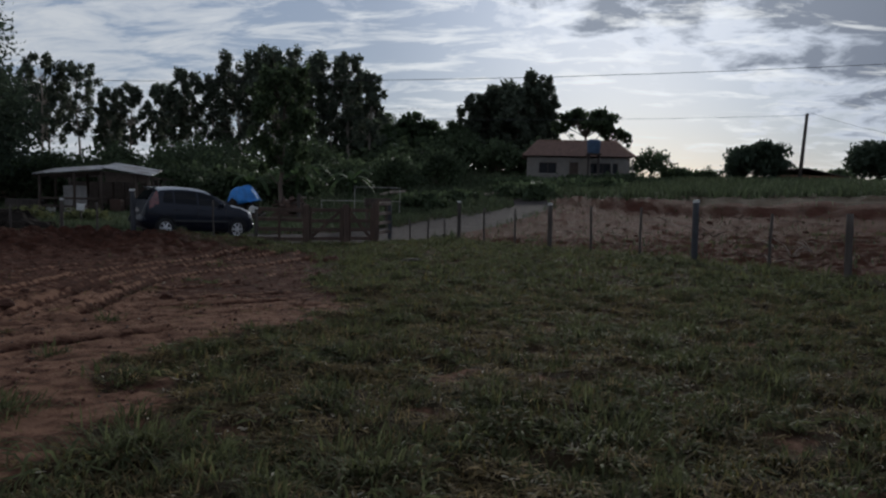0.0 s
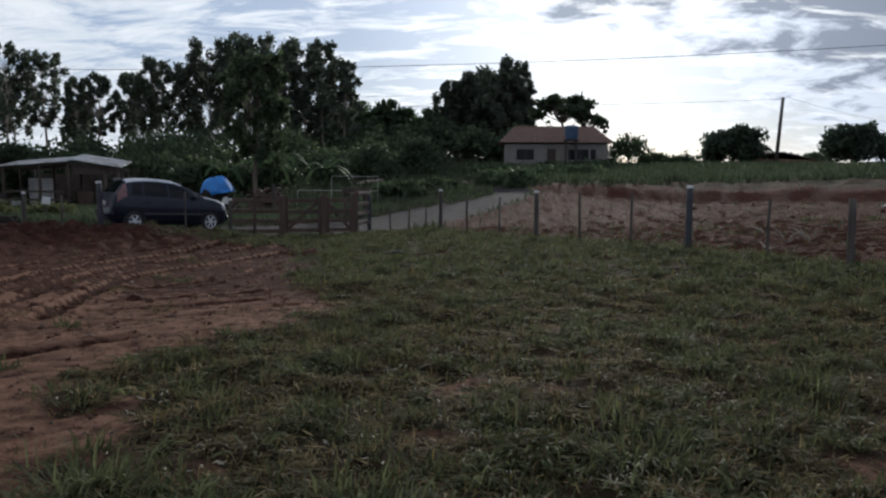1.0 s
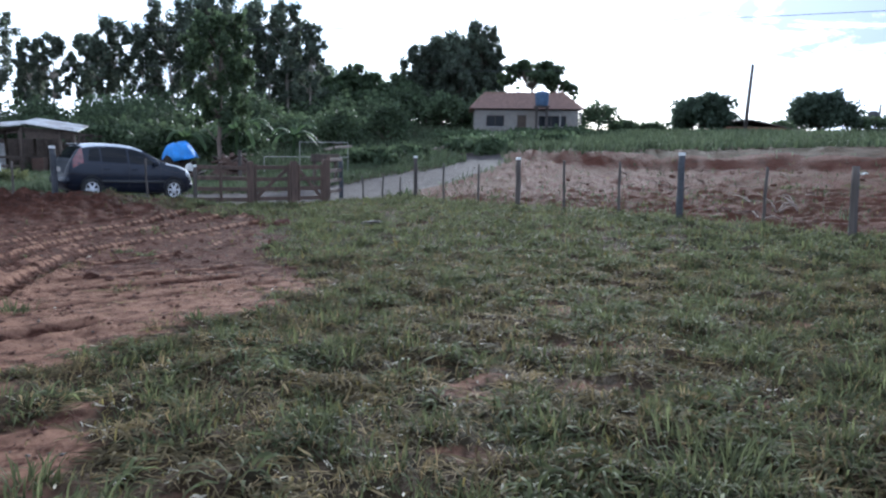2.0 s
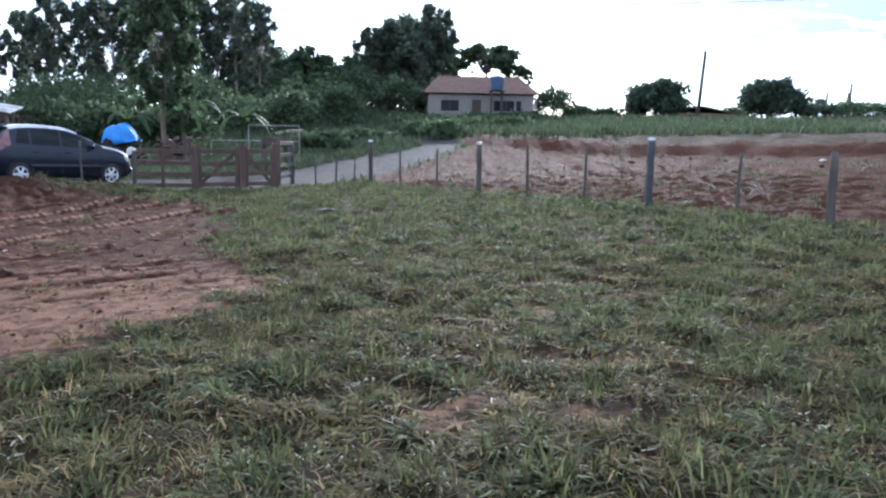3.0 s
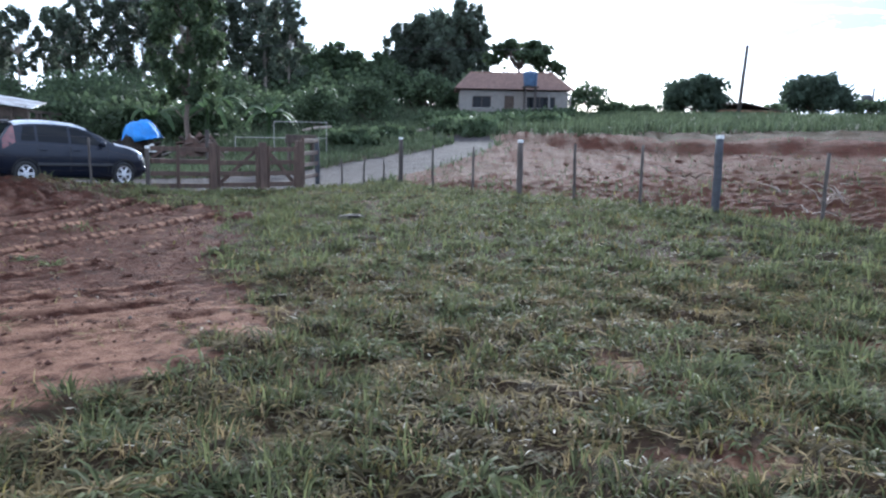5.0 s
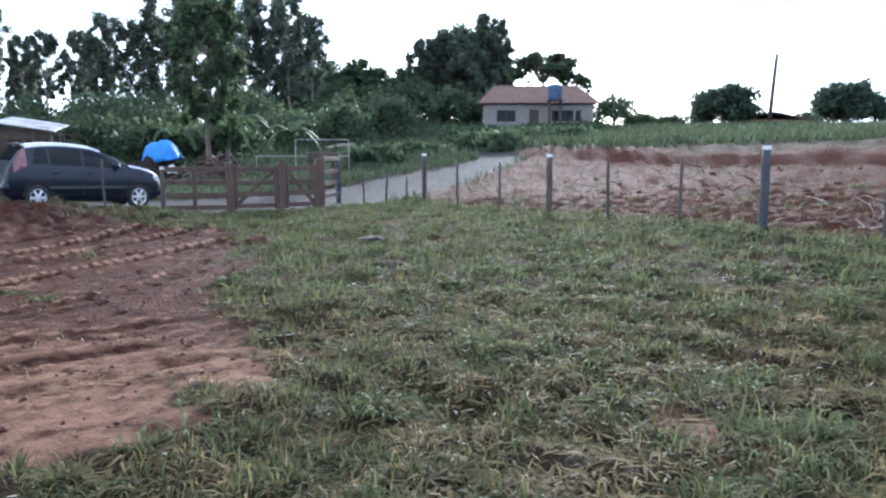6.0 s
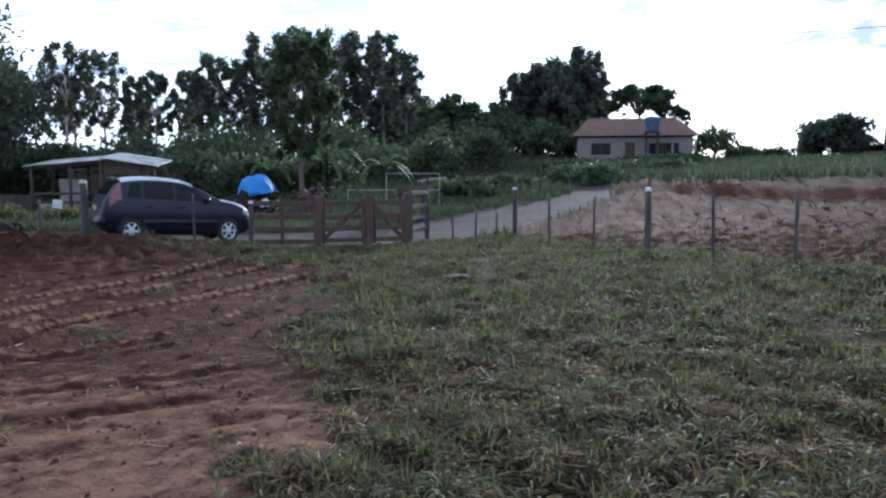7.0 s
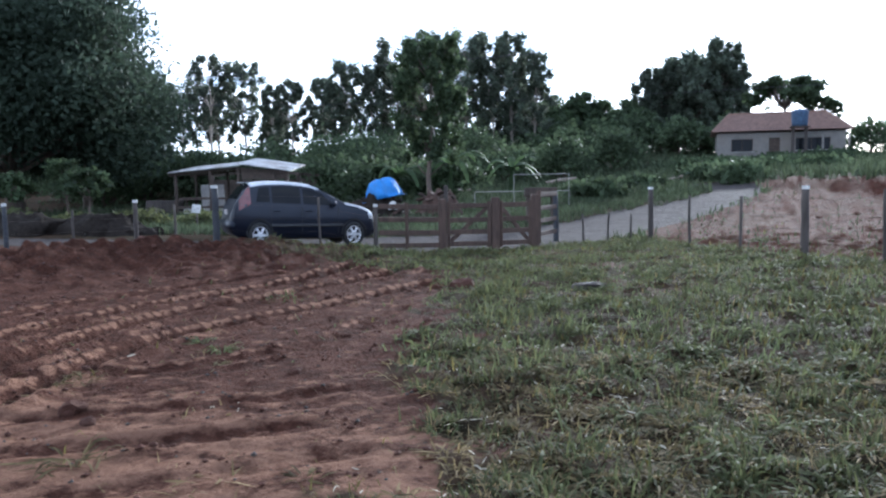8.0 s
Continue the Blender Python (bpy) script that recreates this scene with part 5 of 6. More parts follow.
def make_house():
    cx, cy = 7.0, 86.0
    z = ground_z(cx, cy - 4)
    h = thing("farmhouse", "single-storey cream farmhouse with hipped terracotta roof", "house", (cx, cy, z), 0)
    W, D, H, T = 10.4, 8.0, 2.75, 0.2
    ez, rz_ = 5.75 - z, 7.55 - z        # eave and ridge above the base
    H = ez - 0.12

    def wall(nm, a, b, holes):
        """Wall in the x-z plane from a to b with openings that go through."""
        xs = sorted({a, b, *[q for hx0, hx1, _, _ in holes for q in (hx0, hx1)]})
        zs = sorted({-0.6, H, *[q for _, _, z0, z1 in holes for q in (z0, z1)]})
        bm = bmesh.new()
        gv = {(xx, zz): bm.verts.new((xx, -T / 2, zz)) for xx in xs for zz in zs}
        for x0, x1 in zip(xs[:-1], xs[1:]):
            for z0, z1 in zip(zs[:-1], zs[1:]):
                mx, mz = (x0 + x1) / 2, (z0 + z1) / 2
                if not any(p < mx < q and r < mz < s for p, q, r, s in holes):
                    bm.faces.new((gv[x0, z0], gv[x1, z0], gv[x1, z1], gv[x0, z1]))
        loose = [v for v in bm.verts if not v.link_faces]
        bmesh.ops.delete(bm, geom=loose, context="VERTS")
        ext = bmesh.ops.extrude_face_region(bm, geom=bm.faces[:], use_keep_orig=True)
        bmesh.ops.translate(bm, vec=(0, T, 0), verts=[v for v in ext["geom"] if isinstance(v, bmesh.types.BMVert)])
        return bm
    front = [(-0.9, 0.0, -0.1, 2.05), (1.0, 4.0, 0.95, 2.0), (-4.0, -2.2, 0.9, 2.0)]
    bm = wall("wall", -W / 2, W / 2, front)
    bm.transform(pose(0, -D / 2, 0))
    part("wall_front", bm, M_PLASTER, h)
    bm = wall("wall", -W / 2, W / 2, [])
    bm.transform(pose(0, D / 2, 0))
    part("wall_back", bm, M_PLASTER, h)
    for s in (-1, 1):
        bm = wall("wall", -D / 2 + T / 2, D / 2 - T / 2, [(-2.6, -1.2, 0.9, 2.0), (1.0, 2.2, 0.9, 2.0)])
        bm.transform(pose(s * (W / 2 - T / 2), 0, 0, 0, 0, 90))
        part("wall_side", bm, M_PLASTER, h)
    for x0, x1, z0, z1 in front:
        mx, mz = (x0 + x1) / 2, (z0 + z1) / 2
        isdoor = z0 < 0
        wn = part("door" if isdoor else "window", bm_box(bmesh.new(), (x1 - x0 - 0.02, 0.05, z1 - z0 - 0.02), (mx, -D / 2 + 0.06, mz), (0, 0, 0), 0), M_DARKWOOD if isdoor else M_GLASS, h)
        bm = bmesh.new()
        for xx in (x0 + 0.03, x1 - 0.03) + (() if isdoor else (mx,)):
            bm_box(bm, (0.06, 0.09, z1 - z0 - 0.01), (xx, -D / 2 + 0.03, mz), (0, 0, 0), 0.005)
        bm_box(bm, (x1 - x0, 0.085, 0.06), (mx, -D / 2 + 0.03, z1 - 0.03), (0, 0, 0), 0.005)
        part("frame", bm, M_DARKWOOD, wn)
        if not isdoor:
            part("sill", bm_box(bmesh.new(), (x1 - x0 + 0.2, 0.3, 0.06), (mx, -D / 2 - 0.05, z0 - 0.035), (0, 0, 0), 0.01), M_CONC, wn)
    # hipped roof, with rows of tiles as raised courses
    o = 0.45
    A = [(-W / 2 - o, -D / 2 - o, ez), (W / 2 + o, -D / 2 - o, ez), (W / 2 + o, D / 2 + o, ez), (-W / 2 - o, D / 2 + o, ez)]
    R0, R1 = (-W / 2 + 1.1, 0, rz_), (W / 2 - 1.0, 0, rz_)
    faces = [(A[0], A[1], R1, R0), (A[2], A[3], R0, R1), (A[1], A[2], R1, R1), (A[3], A[0], R0, R0)]
    base = bmesh.new()
    vs = {}

    def vert(p):
        p = tuple(p)
        if p not in vs:
            vs[p] = base.verts.new(p)
        return vs[p]
    for fc in faces:
        q = list(dict.fromkeys(tuple(p) for p in fc))
        base.faces.new([vert(p) for p in q])
    base.faces.new([vert(p) for p in A[::-1]])
    roof = part("roof", base, M_TERRA, h, "terracotta tiled hipped roof")
    lists = []
    for fc in faces[:1] + faces[2:3] + faces[3:4]:
        a, b, c, d = [Vector(p) for p in fc]
        nrm = (b - a).cross(d - a).normalized()
        n = 11
        for k in range(n):
            f0, f1 = k / n, (k + 1) / n + 0.02
            p0, p1 = a.lerp(d, f0), b.lerp(c, f0)
            q0, q1 = a.lerp(d, min(1, f1)), b.lerp(c, min(1, f1))
            m = max(2, int((p1 - p0).length / 0.24))
            for j in range(m):
                s0, s1 = j / m, (j + 0.93) / m
                w0, w1, w2, w3 = p0.lerp(p1, s0), p0.lerp(p1, s1), q0.lerp(q1, s1), q0.lerp(q1, s0)
                md = (w0 + w1) / 2
                up = nrm * 0.07
                me_, mt = md + up, (w2 + w3) / 2 + up * 0.55
                lists.append((np.array([w0 + nrm * 0.02, me_, mt, w3 + nrm * 0.005, w1 + nrm * 0.02, w2 + nrm * 0.005]), np.array([(0, 1, 2, 3), (1, 4, 5, 2)])))
    v, f = merge(lists)
    tl = link_mesh("roof_tiles", v, f, M_TERRA, roof, "rows of curved clay tiles")
    tl["kind"] = "stuff"
    part("ridge_cap", bm_tube(bmesh.new(), [R0, R1], [0.13, 0.13], 8), M_TERRA, roof)
    for p, q in ((A[0], R0), (A[1], R1)):
        part("hip_cap", bm_tube(bmesh.new(), [p, q], [0.11, 0.11], 8), M_TERRA, roof)
    # porch in front of the right half
    for px in (1.0, 3.2, 5.2):
        part("porch_post", bm_box(bmesh.new(), (0.16, 0.16, H), (px, -D / 2 - 1.6, H / 2 - 0.35), (0, 0, 0), 0.02), M_PLASTER, h)
    return z


make_house()
tk = thing("water_tank", "blue plastic water tank on a stand", "tank", (8.35, 80.2, ground_z(8.35, 80.2)))
tz = 5.95 - ground_z(8.35, 80.2)
bm = bm_tube(bmesh.new(), [(0, 0, tz), (0, 0, tz + 0.25), (0, 0, tz + 1.1), (0, 0, tz + 1.3), (0, 0, tz + 1.42)], [0.6, 0.63, 0.68, 0.7, 0.45], 20)
part("drum", bm, M_TANK, tk, smooth=True)
for sx in (-0.5, 0.5):
    for sy in (-0.5, 0.5):
        part("leg", bm_box(bmesh.new(), (0.14, 0.14, tz + 0.3), (sx, sy, tz / 2 - 0.15), (0, 0, 0), 0.01), M_POST, tk)
part("platform", bm_box(bmesh.new(), (1.5, 1.5, 0.1), (0, 0, tz - 0.05), (0, 0, 0), 0.01), M_DARKWOOD, tk)

# barn on the ridge, seen as a low dark gable
bz = ground_z(32.5, 90)
bn = thing("barn", "low dark barn with a shallow gable roof", "barn", (31.4, 90, bz), 0)
part("wall", bm_box(bmesh.new(), (6.6, 7.0, 1.3), (0.2, 0, 0.0), (0, 0, 0), 0.02), M_BRICKRED, bn)
bm = bmesh.new()
prof = [(-3.0, 4.9 - bz), (-0.6, 5.15 - bz), (5.0, 3.7 - bz)]
prof = [(px, max(0.3, pz)) for px, pz in prof]
vs = [[bm.verts.new((px, yy, pz)) for px, pz in prof] + [bm.verts.new((px, yy, pz - 0.12)) for px, pz in prof[::-1]] for yy in (-4.0, 4.0)]
for k in range(6):
    bm.faces.new((vs[0][k], vs[0][(k + 1) % 6], vs[1][(k + 1) % 6], vs[1][k]))
bm.faces.new(vs[0])
bm.faces.new(vs[1][::-1])
part("roof", bm, M_DARKWOOD, bn)

# ---- poles, wires, ridge fence ----


def make_pole(x, y, top, r=0.14, lean=0.0, arm=True, label="tall timber power pole on the ridge"):
    z = ground_z(x, y)
    t = thing("power_pole", label, "pole", (x, y, z), group="power poles")
    h = top - z
    part("shaft", bm_tube(bmesh.new(), [(0, 0, -0.3), (lean * 0.5, 0, h * 0.5), (lean, 0, h)], [r, r * 0.9, r * 0.75], 10), M_POST, t, smooth=True)
    if arm:
        part("crossarm", bm_box(bmesh.new(), (0.09, 1.3, 0.1), (lean, 0, h - 0.35), (0, 0, 70), 0.01), M_POST, t)
        for s in (-0.55, 0, 0.55):
            part("insulator", bm_tube(bmesh.new(), [(lean + s * 0.3, s * 0.9, h - 0.31), (lean + s * 0.3, s * 0.9, h - 0.15)], [0.04, 0.03], 8), M_CONC, t)
    return t


make_pole(29.5, 84, 10.55, 0.2, 0.45, arm=False)
make_pole(51.2, 100, 7.7, 0.14, 0.1, arm=False)
make_pole(54.7, 101, 8.9, 0.16, 0.1, arm=False)
make_pole(55.5, 103, 7.9, 0.14, 0.1, arm=False)
make_pole(52.8, 106, 6.2, 0.12, 0.05, arm=False)
make_pole(62, 60, 14.6, 0.16, 0)
make_pole(-92, 62, 12.5, 0.16, 0)


def make_wire(a, b, sag, r, label):
    pts = [Vector(a).lerp(Vector(b), i / 24) - Vector((0, 0, sag * 4 * (i / 24) * (1 - i / 24))) for i in range(25)]
    v, f = tube_arrays(pts, [r] * 25, 5)
    return tagged(link_mesh("power_line", v, f, M_CABLE, smooth=True), label, "cable", "power lines")


make_wire((-92, 62, 12.3), (62, 60, 14.2), 3.0, 0.022, "thin overhead power line crossing above the pasture")
make_wire((-92, 61, 11.6), (30.2, 84, 10.4), 2.2, 0.016, "thin overhead power line towards the ridge pole")
make_wire((30.3, 84, 10.6), (54.8, 101, 8.7), 0.5, 0.014, "thin power line along the ridge")
make_wire((-92, 62.5, 10.9), (-12, 120, 14.5), 1.2, 0.018, "thin power line behind the eucalyptus")

wt = thing("water_tank", "small dark water tank on a frame along the ridge", "tank", (50.5, 100, ground_z(50.5, 100)))
part("drum", bm_tube(bmesh.new(), [(0, 0, 0.9), (0, 0, 2.0), (0, 0, 2.25)], [0.62, 0.62, 0.4], 16), M_PLASTIC, wt, smooth=True)
for sx, sy in ((-0.4, -0.4), (0.4, -0.4), (0.4, 0.4), (-0.4, 0.4)):
    part("leg", bm_box(bmesh.new(), (0.1, 0.1, 1.3), (sx, sy, 0.35), (0, 0, 0), 0.01), M_POST, wt)

rf = thing("ridge_fence", "row of rough posts along the skyline", "fence")
run = []
for k in range(30):
    x, y = 17.5 + k * 0.78 + rng.uniform(-0.15, 0.15), 92 + 0.1 * k
    z = ground_z(x, y)
    round_post(x, y, z, rng.uniform(0.8, 1.6), 0.07, M_POST, rf, lean=(rng.normal() * 0.05, 0))
    run.append((x, y, z))
wire_run(rf, run, (0.5, 0.85), 0.006)

# ---- field litter, clods and stones ----
bag = draped("plastic_bag", "crumpled white plastic sheet lying in the field", "litter", 16.6, 33.4, 0.42, 0.34, 0.14, M_SACK, 61, 20, 2.0)
for k, (dx, dy) in enumerate(((8.1, 20.4), (8.8, 20.9))):
    lists = []
    for j in range(5):
        a = rng.uniform(0, 2 * math.pi)
        e = (math.cos(a) * 0.5, math.sin(a) * 0.4, rng.uniform(0.1, 0.5))
        lists.append(tube_arrays(limb_path((0, 0, 0.02), e, 0.35, 6), [0.016, 0.015, 0.013, 0.01, 0.008, 0.004], 6))
    v, f = merge(lists)
    b = tagged(link_mesh("dead_branch", v, f, M_DEAD, smooth=True), "bleached dead branch lying on tilled soil", "branch", "dead branches")
    b.matrix_basis = pose(dx, dy, ground_z(dx, dy))


for k in range(30):
    dx, dy = rng.uniform(3.5, 19), rng.uniform(17, 38)
    if field_mask(np.array([dx]), np.array([dy]))[0] < 0.7:
        continue
    lists = []
    for j in range(3):
        a = rng.uniform(0, 2 * math.pi)
        e = (math.cos(a) * rng.uniform(0.2, 0.7), math.sin(a) * 0.3, rng.uniform(0.02, 0.22))
        lists.append(tube_arrays(limb_path((0, 0, 0.02), e, 0.3, 5), [0.022, 0.02, 0.016, 0.012, 0.005], 5))
    v, f = merge(lists)
    b = tagged(link_mesh("dead_branch", v, f, M_RUST if k % 3 else M_DEAD, smooth=True), "dry stalks and roots turned up in the tilled soil", "branch", "uprooted stalks")
    b.matrix_basis = pose(dx, dy, ground_z(dx, dy))


def clod_mesh(seed):
    bm = bmesh.new()
    bmesh.ops.create_icosphere(bm, subdivisions=2, radius=1.0)
    r = np.random.default_rng(seed)
    o = Vector(r.uniform(0, 50, 3))
    for v in bm.verts:
        v.co *= 1 + 0.45 * noise.noise(v.co * 1.1 + o) + 0.2 * noise.noise(v.co * 2.7 + o)
        v.co.z *= 0.6
    me = bpy.data.meshes.new("clod")
    bm.to_mesh(me)
    bm.free()
    me.materials.append(M_CLOD)
    return me


# low earth bank across the road; its near-black colour stands in for shade
gu, gv = np.meshgrid(np.linspace(0, 1, 120), np.linspace(-1, 1, 24))
bx = -26.5 + 9.6 * gu + 0.25 * ripple(gu * 9, gv, 1.5, 301)
by = 28.7 + 0.9 * gv + 0.25 * ripple(gu * 9, gv * 0, 3.0, 302)
bz = height(bx, by) - 0.06 + 0.68 * np.clip(1 - gv ** 2, 0, 1) ** 0.6 * np.clip(gu * (1 - gu) * 9, 0, 1) ** 0.7 * (1 + 0.16 * ripple(bx, by, 1.3, 303) + 0.08 * ripple(bx, by, 0.4, 304))
bi = (np.arange(23)[:, None] * 120 + np.arange(119)[None]).ravel()
tagged(link_mesh("earth_bank", np.stack([bx, by, bz], -1).reshape(-1, 3), np.stack([bi, bi + 1, bi + 121, bi + 120], 1), M_BANK, smooth=True),
       "low earth bank along the road, shade in its dark colour", "bank", kind="structure")

clods = [clod_mesh(k) for k in range(6)]


def put_clod(x, y, s, label="lump of red earth on the bare soil"):
    ob = tagged(new("earth_clod", clods[int(rng.integers(6))]), label, "clod", "earth clods")
    ob.matrix_basis = pose(x, y, ground_z(x, y) + s * 0.15, rng.uniform(-20, 20), rng.uniform(-20, 20), rng.uniform(0, 360)) @ Matrix.Diagonal((s, s * rng.uniform(0.7, 1.1), s, 1))


put_clod(-3.3, 18.75, 0.2, "large lump of red earth at the turf edge")
for k in range(150):
    x, y = rng.uniform(-14, -2.5), rng.uniform(7, 22.5)
    if soil_mask(np.array([x]), np.array([y]))[0] > 0.7:
        put_clod(x, y, rng.uniform(0.02, 0.07) * (1.6 if rng.random() < 0.12 else 1))
for k in range(90):
    x, y = rng.uniform(3, 18), rng.uniform(16, 36)
    if field_mask(np.array([x]), np.array([y]))[0] > 0.7:
        put_clod(x, y, rng.uniform(0.05, 0.13), "rough lump of red earth in the tilled field")
for k in range(34):
    s = rng.uniform(0, 1)
    p = BERM[int(s * (len(BERM) - 1))]
    put_clod(p[0] + rng.normal() * 0.9, p[1] + rng.normal() * 0.9, rng.uniform(0.03, 0.09))
st = tagged(new("stone", clods[2]), "flat pale stone lying in the turf", "stone")
st.data = clods[2].copy()
st.data.materials[0] = M_POST
st.matrix_basis = pose(-1.27, 18.7, ground_z(-1.27, 18.7) + 0.03, 0, 0, 10) @ Matrix.Diagonal((0.3, 0.18, 0.1, 1))



def crumbs(name, label, n, x0, x1, y0, y1, lo, hi, mat, seed):
    """Small angular lumps strewn over the bare earth."""
    r = np.random.default_rng(seed)
    xy = np.stack([r.uniform(x0, x1, n), y0 + (y1 - y0) * r.random(n) ** 1.2], 1)
    xy = xy[r.random(n) < soil_mask(xy[:, 0], xy[:, 1]) * np.clip(0.35 + 0.8 * ripple(xy[:, 0], xy[:, 1], 0.8, seed), 0.05, 1)]
    n = len(xy)
    octa = np.array([(1, 0, 0), (0, 1, 0), (-1, 0, 0), (0, -1, 0), (0, 0, 0.7), (0, 0, -0.7)], float)
    s = (lo + (hi - lo) * r.random(n) ** 3)[:, None, None]
    v = octa[None] * s * r.uniform(0.6, 1.35, (n, 6, 1))
    ang = r.uniform(0, 2 * math.pi, n)
    c, sn = np.cos(ang)[:, None], np.sin(ang)[:, None]
    vx, vy = v[..., 0] * c - v[..., 1] * sn, v[..., 0] * sn + v[..., 1] * c
    z = height(xy[:, 0], xy[:, 1])[:, None]
    v = np.stack([vx + xy[:, :1], vy + xy[:, 1:], v[..., 2] + z + 0.25 * s[:, 0]], -1).reshape(-1, 3)
    tri = np.array([(0, 1, 4), (1, 2, 4), (2, 3, 4), (3, 0, 4), (1, 0, 5), (2, 1, 5), (3, 2, 5), (0, 3, 5)])
    f = (np.arange(n)[:, None, None] * 6 + tri[None]).reshape(-1, 3)
    return tagged(link_mesh(name, v, f, mat, smooth=False), label, "soil", kind="stuff")


crumbs("soil_crumbs", "fine dark crumbs of red soil on bare earth", 16000, -13, -1, 5.5, 22.5, 0.006, 0.034, M_CLOD, 201)
crumbs("soil_grit", "pale dry grit strewn along the ruts", 7000, -13, -1, 5.5, 22.5, 0.005, 0.022, M_POST, 202)

# ---- grass ----


def scatter(n, x0, x1, y0, y1, keep):
    xy = np.stack([rng.uniform(x0, x1, n), rng.uniform(y0, y1, n)], 1)
    k = rng.random(n) < keep(xy[:, 0], xy[:, 1])
    return xy[k]


def turf(x, y):
    return np.clip(1 - 1.25 * soil_mask(x, y), 0.015, 1) * (1 - road_mask(x, y)) * (1 - 0.95 * field_mask(x, y))


def in_view(x, y, margin=1.5):
    return (x > -0.62 * y - margin) & (x < 0.75 * y + margin)


def clumpy(x, y, seed, scale):
    return np.clip(0.45 + 0.75 * ripple(x, y, scale, seed), 0.02, 1)


def grass(name, label, xy, length, width, lean, mat, facing=None):
    z = height(xy[:, 0], xy[:, 1]) - 0.01
    return tagged(blades(xy, z, length, width, lean, mat, name, facing=facing), label, "grass", kind="stuff")


near = lambda x, y: turf(x, y) * in_view(x, y)
xy = scatter(88000, -6, 10, 2.2, 13, lambda x, y: near(x, y) * np.clip(clumpy(x, y, 71, 0.9) * (0.35 + clumpy(x, y, 74, 2.8)), 0.08, 1))
grass("grass", "broad trampled green pasture grass", xy, 0.08 + 0.06 * clumpy(xy[:, 0], xy[:, 1], 72, 1.1), 0.0125, 1.55, M_GRASS)
xy = scatter(50000, -6, 10, 2.2, 13, lambda x, y: near(x, y) * np.clip(clumpy(x, y, 75, 0.7), 0.12, 1))
grass("dry_grass", "dry straw-coloured blades lying in the turf", xy, 0.1, 0.0085, 1.8, M_STRAW)
xy = scatter(52000, -6, 10, 2.2, 13, lambda x, y: near(x, y) * np.clip(clumpy(x, y, 76, 1.4), 0.0, 1))
grass("pale_grass", "yellow-green half-dry blades in the turf", xy, 0.11, 0.010, 1.6, M_YELLOW)
xy = scatter(60000, -8, 11, -4, 6, lambda x, y: turf(x, y) * (1 - in_view(x, y, 1.2)) * np.clip(clumpy(x, y, 73, 1.2), 0.15, 1))
grass("grass", "short green pasture grass behind the walked path", xy, 0.11, 0.013, 1.3, M_GRASS)
xy = scatter(3500, -9, 0, 4, 22, lambda x, y: soil_mask(x, y) * 0.5 * clumpy(x, y, 78, 1.0))
grass("dry_grass", "scattered dry stalks on bare soil", xy, 0.09, 0.007, 1.3, M_STRAW)
xy = scatter(120000, -9, 16, 13, 31, lambda x, y: near(x, y) * np.clip(clumpy(x, y, 77, 1.3), 0.2, 1))
grass("grass", "short green pasture grass towards the fence", xy, 0.07 + 0.09 * clumpy(xy[:, 0], xy[:, 1], 84, 1.7), 0.017, 1.1, M_MEADOW)
xy = scatter(15000, -9, 16, 13, 31, lambda x, y: near(x, y) * clumpy(x, y, 79, 1.1))
grass("dry_grass", "dry pale blades among the far turf", xy, 0.12, 0.012, 1.5, M_STRAW)
xy = scatter(30000, -9, 16, 13, 31, lambda x, y: near(x, y) * clumpy(x, y, 80, 2.1))
grass("pale_grass", "yellow-green blades among the far turf", xy, 0.13, 0.016, 0.9, M_YELLOW)


def tufts(n, x0, x1, y0, y1, seed, per, spread, length, width, mat, name, label, keep=None):
    c = scatter(n, x0, x1, y0, y1, keep or near)
    m = rng.integers(per // 2, per * 3 // 2, len(c))
    off = rng.normal(size=(m.sum(), 2)) * spread
    face = np.arctan2(off[:, 1], off[:, 0]) + rng.normal(size=len(off)) * 0.7
    ln = np.repeat(length * rng.uniform(0.6, 1.4, len(c)), m)
    return grass(name, label, np.repeat(c, m, 0) + off, ln, width, 1.0, mat, face)


tufts(1500, -4, 9, 2.3, 13, 81, 46, 0.08, 0.12, 0.0125, M_LUSH, "grass_tussocks", "lush green grass tussocks rising from the turf")
tufts(380, -5, 8, 2.3, 13, 82, 22, 0.07, 0.1, 0.0085, M_STRAW, "dry_tussocks", "bleached dry grass tussocks")
tufts(900, -7, 16, 13, 30, 83, 55, 0.17, 0.16, 0.016, M_LUSH, "grass_tussocks", "green grass tussocks along the fence")
big = [(-0.6, 4.3), (-1.2, 4.6), (0.4, 4.5), (2.1, 9.4), (2.8, 9.0), (3.4, 10.0), (6.2, 14.5), (7.0, 15.0), (5.2, 13.2), (7.6, 13.4), (8.6, 13.6), (3.0, 8.0), (4.2, 11.5), (3.6, 7.2), (2.0, 5.5), (-2.6, 5.2)]
off = rng.normal(size=(len(big) * 300, 2)) * 0.19
xy = off + np.repeat(np.array(big), 300, 0)
grass("grass_tussocks", "tall lush green grass tussocks in the pasture", xy, np.full(len(xy), 0.18), 0.013, 1.25, M_LUSH, np.arctan2(off[:, 1], off[:, 0]) + rng.normal(size=len(off)) * 0.6)


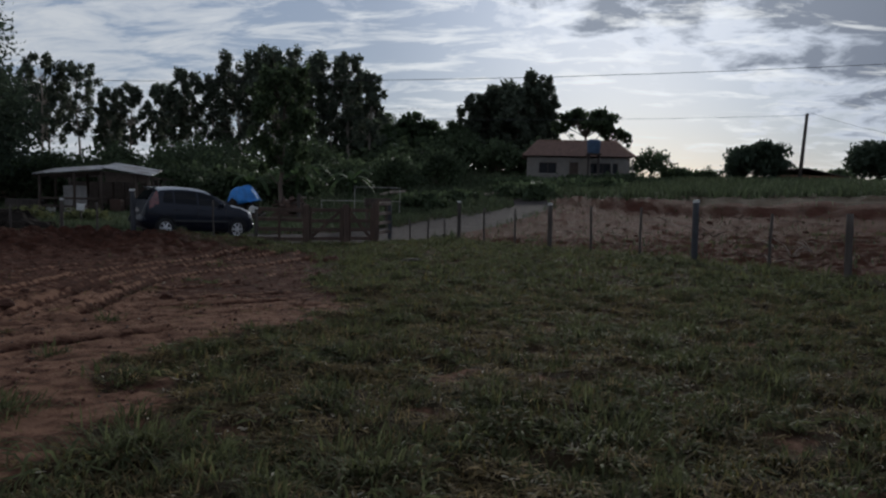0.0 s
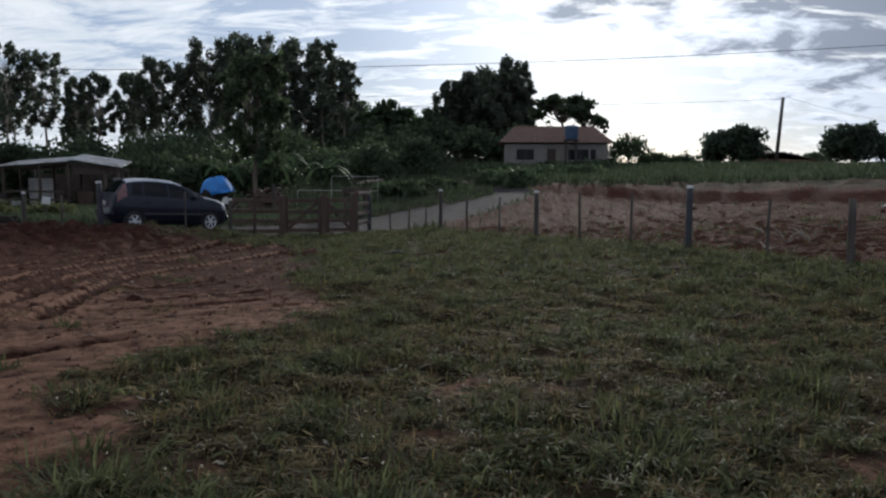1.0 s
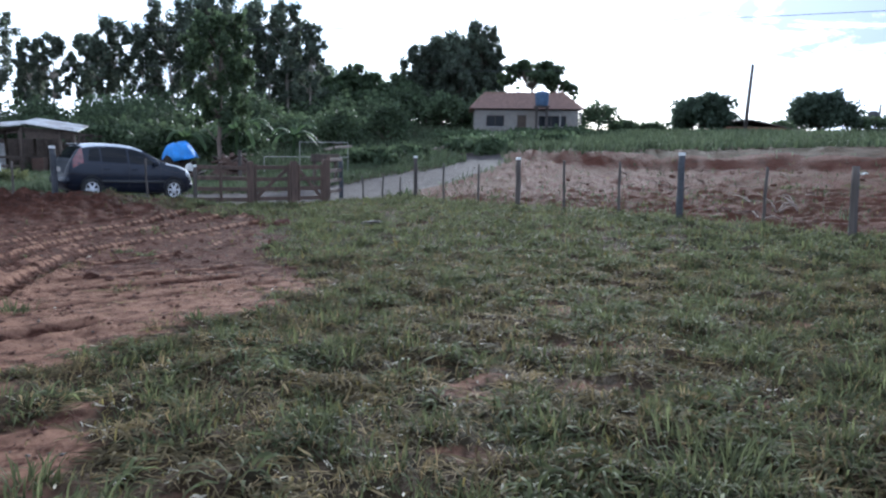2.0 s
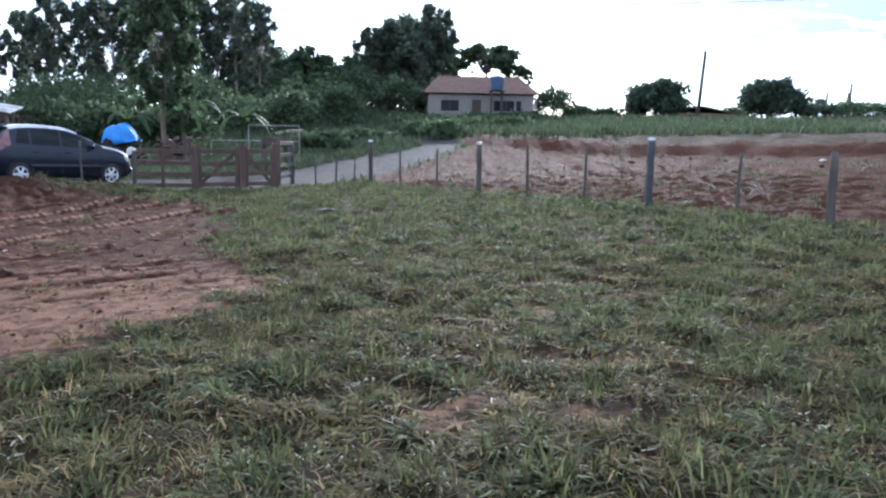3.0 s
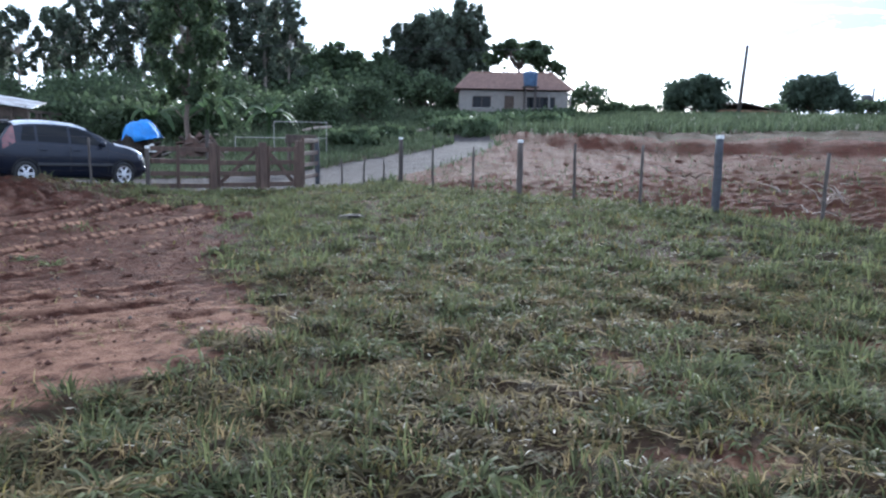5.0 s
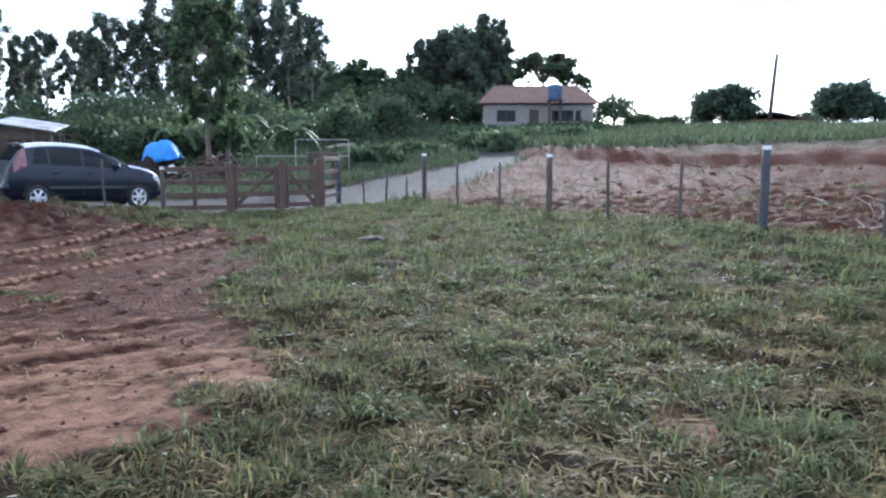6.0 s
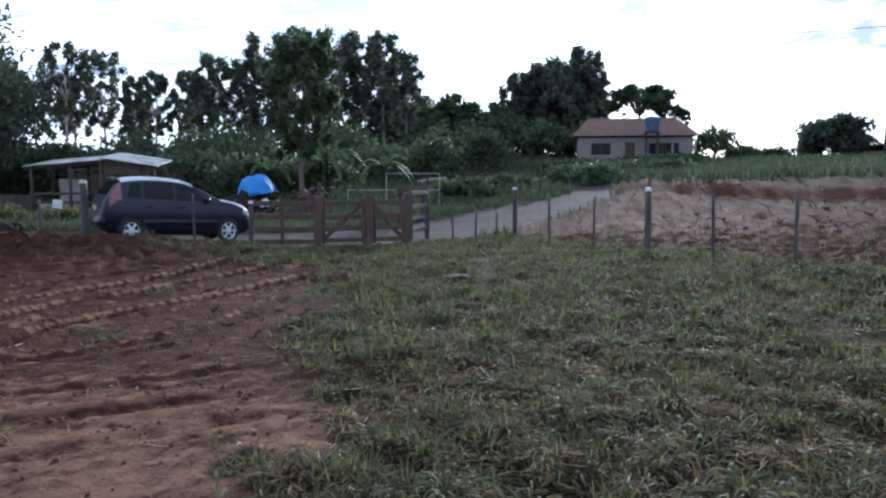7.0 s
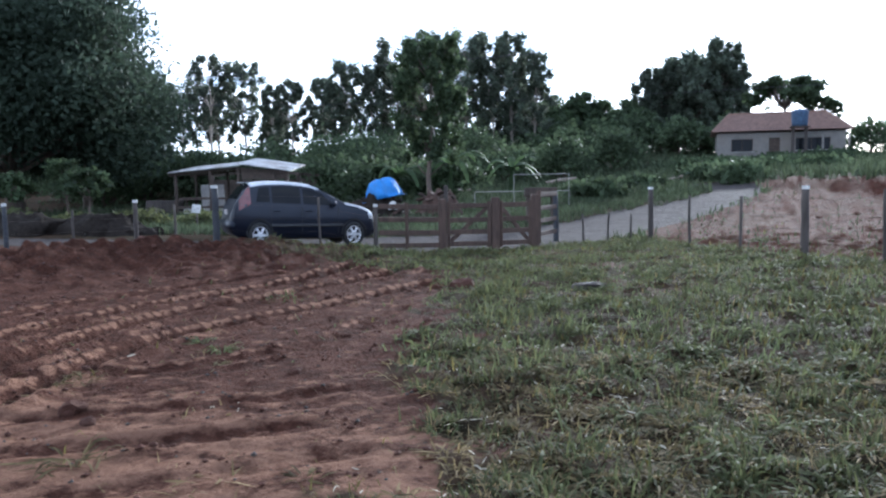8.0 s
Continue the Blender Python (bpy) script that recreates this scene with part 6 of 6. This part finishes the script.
def mats(n, seed, x0, x1, y0, y1, per, length, width, mat, name, label, scale, flat=0.55):
    """Sprawling clumps of broad arching blades, each bent over in three lengths."""
    r = np.random.default_rng(seed)
    c = np.stack([r.uniform(x0, x1, n), r.uniform(y0, y1, n)], 1)
    c = c[r.random(n) < near(c[:, 0], c[:, 1]) * np.clip(clumpy(c[:, 0], c[:, 1], seed, scale) * 1.9 - 0.5, 0, 1)]
    m = r.integers(per // 2, per * 3 // 2, len(c))
    size = np.repeat(r.uniform(0.6, 1.35, len(c)), m)
    off = r.normal(size=(m.sum(), 2)) * 0.055 * size[:, None]
    k = len(off)
    a = np.arctan2(off[:, 1], off[:, 0]) + r.normal(size=k) * 0.8
    ln = length * size * r.uniform(0.5, 1.25, k)
    up = np.clip(r.normal(flat, 0.22, k), 0.08, 1.2)
    base = np.repeat(c, m, 0) + off
    z0 = height(base[:, 0], base[:, 1]) - 0.008
    fw = np.stack([np.cos(a), np.sin(a), np.zeros(k)], 1)
    sd = np.stack([-np.sin(a), np.cos(a), r.normal(size=k) * 0.35], 1) * (width * r.uniform(0.7, 1.3, k) * 0.5)[:, None]
    rows = []
    for s, w in ((0.0, 0.6), (0.36, 1.0), (0.7, 0.85), (1.0, 0.1)):
        rise = ln * (up * s * 1.25 - (0.35 + up * 0.75) * s * s)
        p = np.column_stack([base, z0]) + fw * (ln * s * (1.02 - 0.35 * up))[:, None]
        p[:, 2] = np.maximum(p[:, 2] + rise, z0 + 0.012 + 0.01 * s)
        rows += [p - sd * w, p + sd * w]
    v = np.stack(rows, 1).reshape(-1, 3)
    i = np.arange(k)[:, None] * 8
    f = np.concatenate([i + np.array([[q, q + 1, q + 3, q + 2]]) for q in (0, 2, 4)], 0)
    return tagged(link_mesh(name, v, f, mat), label, "grass", kind="stuff")


mats(5200, 131, -5, 8.5, 2.3, 14, 26, 0.19, 0.015, M_GRASS, "sprawling_grass", "sprawling broad-bladed pasture grass in matted clumps", 1.3)
mats(1300, 132, -5, 8.5, 2.3, 14, 30, 0.24, 0.017, M_LUSH, "sprawling_grass", "fresh green broad-bladed grass clumps", 1.9, 0.75)
mats(4600, 133, -5, 8.5, 2.3, 14, 14, 0.17, 0.012, M_STRAW, "sprawling_grass", "withered pale grass sprawling in the turf", 1.1, 0.4)
mats(9000, 134, -5, 8.5, 2.3, 15, 2, 0.1, 0.012, M_BLEACH, "sprawling_grass", "bleached curled blades scattered over the turf", 1.0, 0.6)
mats(2200, 135, -8, 15, 13, 29, 24, 0.26, 0.024, M_LUSH, "sprawling_grass", "green grass clumps thickening towards the fence", 2.6, 0.8)
# grass beyond the fence: verge, slope and ridge
slope = lambda x, y: (1 - road_mask(x, y)) * (1 - field_mask(x, y))
xy = scatter(84000, -50, 4, 29, 46, slope)
grass("verge_grass", "rough green roadside grass", xy, 0.28, 0.035, 0.6, M_WEED)
xy = scatter(52000, -40, 30, 44, 98, slope)
grass("hill_grass", "tall green weeds on the hillside pasture", xy, 0.55, 0.09, 0.6, M_WEED)
xy = scatter(16000, 14, 75, 50, 100, slope)
grass("hill_grass", "rough grass on the ridge", xy, 0.25, 0.08, 0.6, M_WEED)
xy = scatter(1500, -1, 36, 12, 56, lambda x, y: field_mask(x, y) * clumpy(x, y, 91, 3.0))
grass("field_weeds", "pale dry weeds on the tilled red field", xy, 0.16, 0.022, 0.9, M_YELLOW)
xy = scatter(9000, -1, 36, 12, 60, lambda x, y: field_mask(x, y) * clumpy(x, y, 92, 4.0))
grass("field_weeds", "green weeds on the tilled red field", xy, 0.22, 0.03, 0.7, M_WEED)
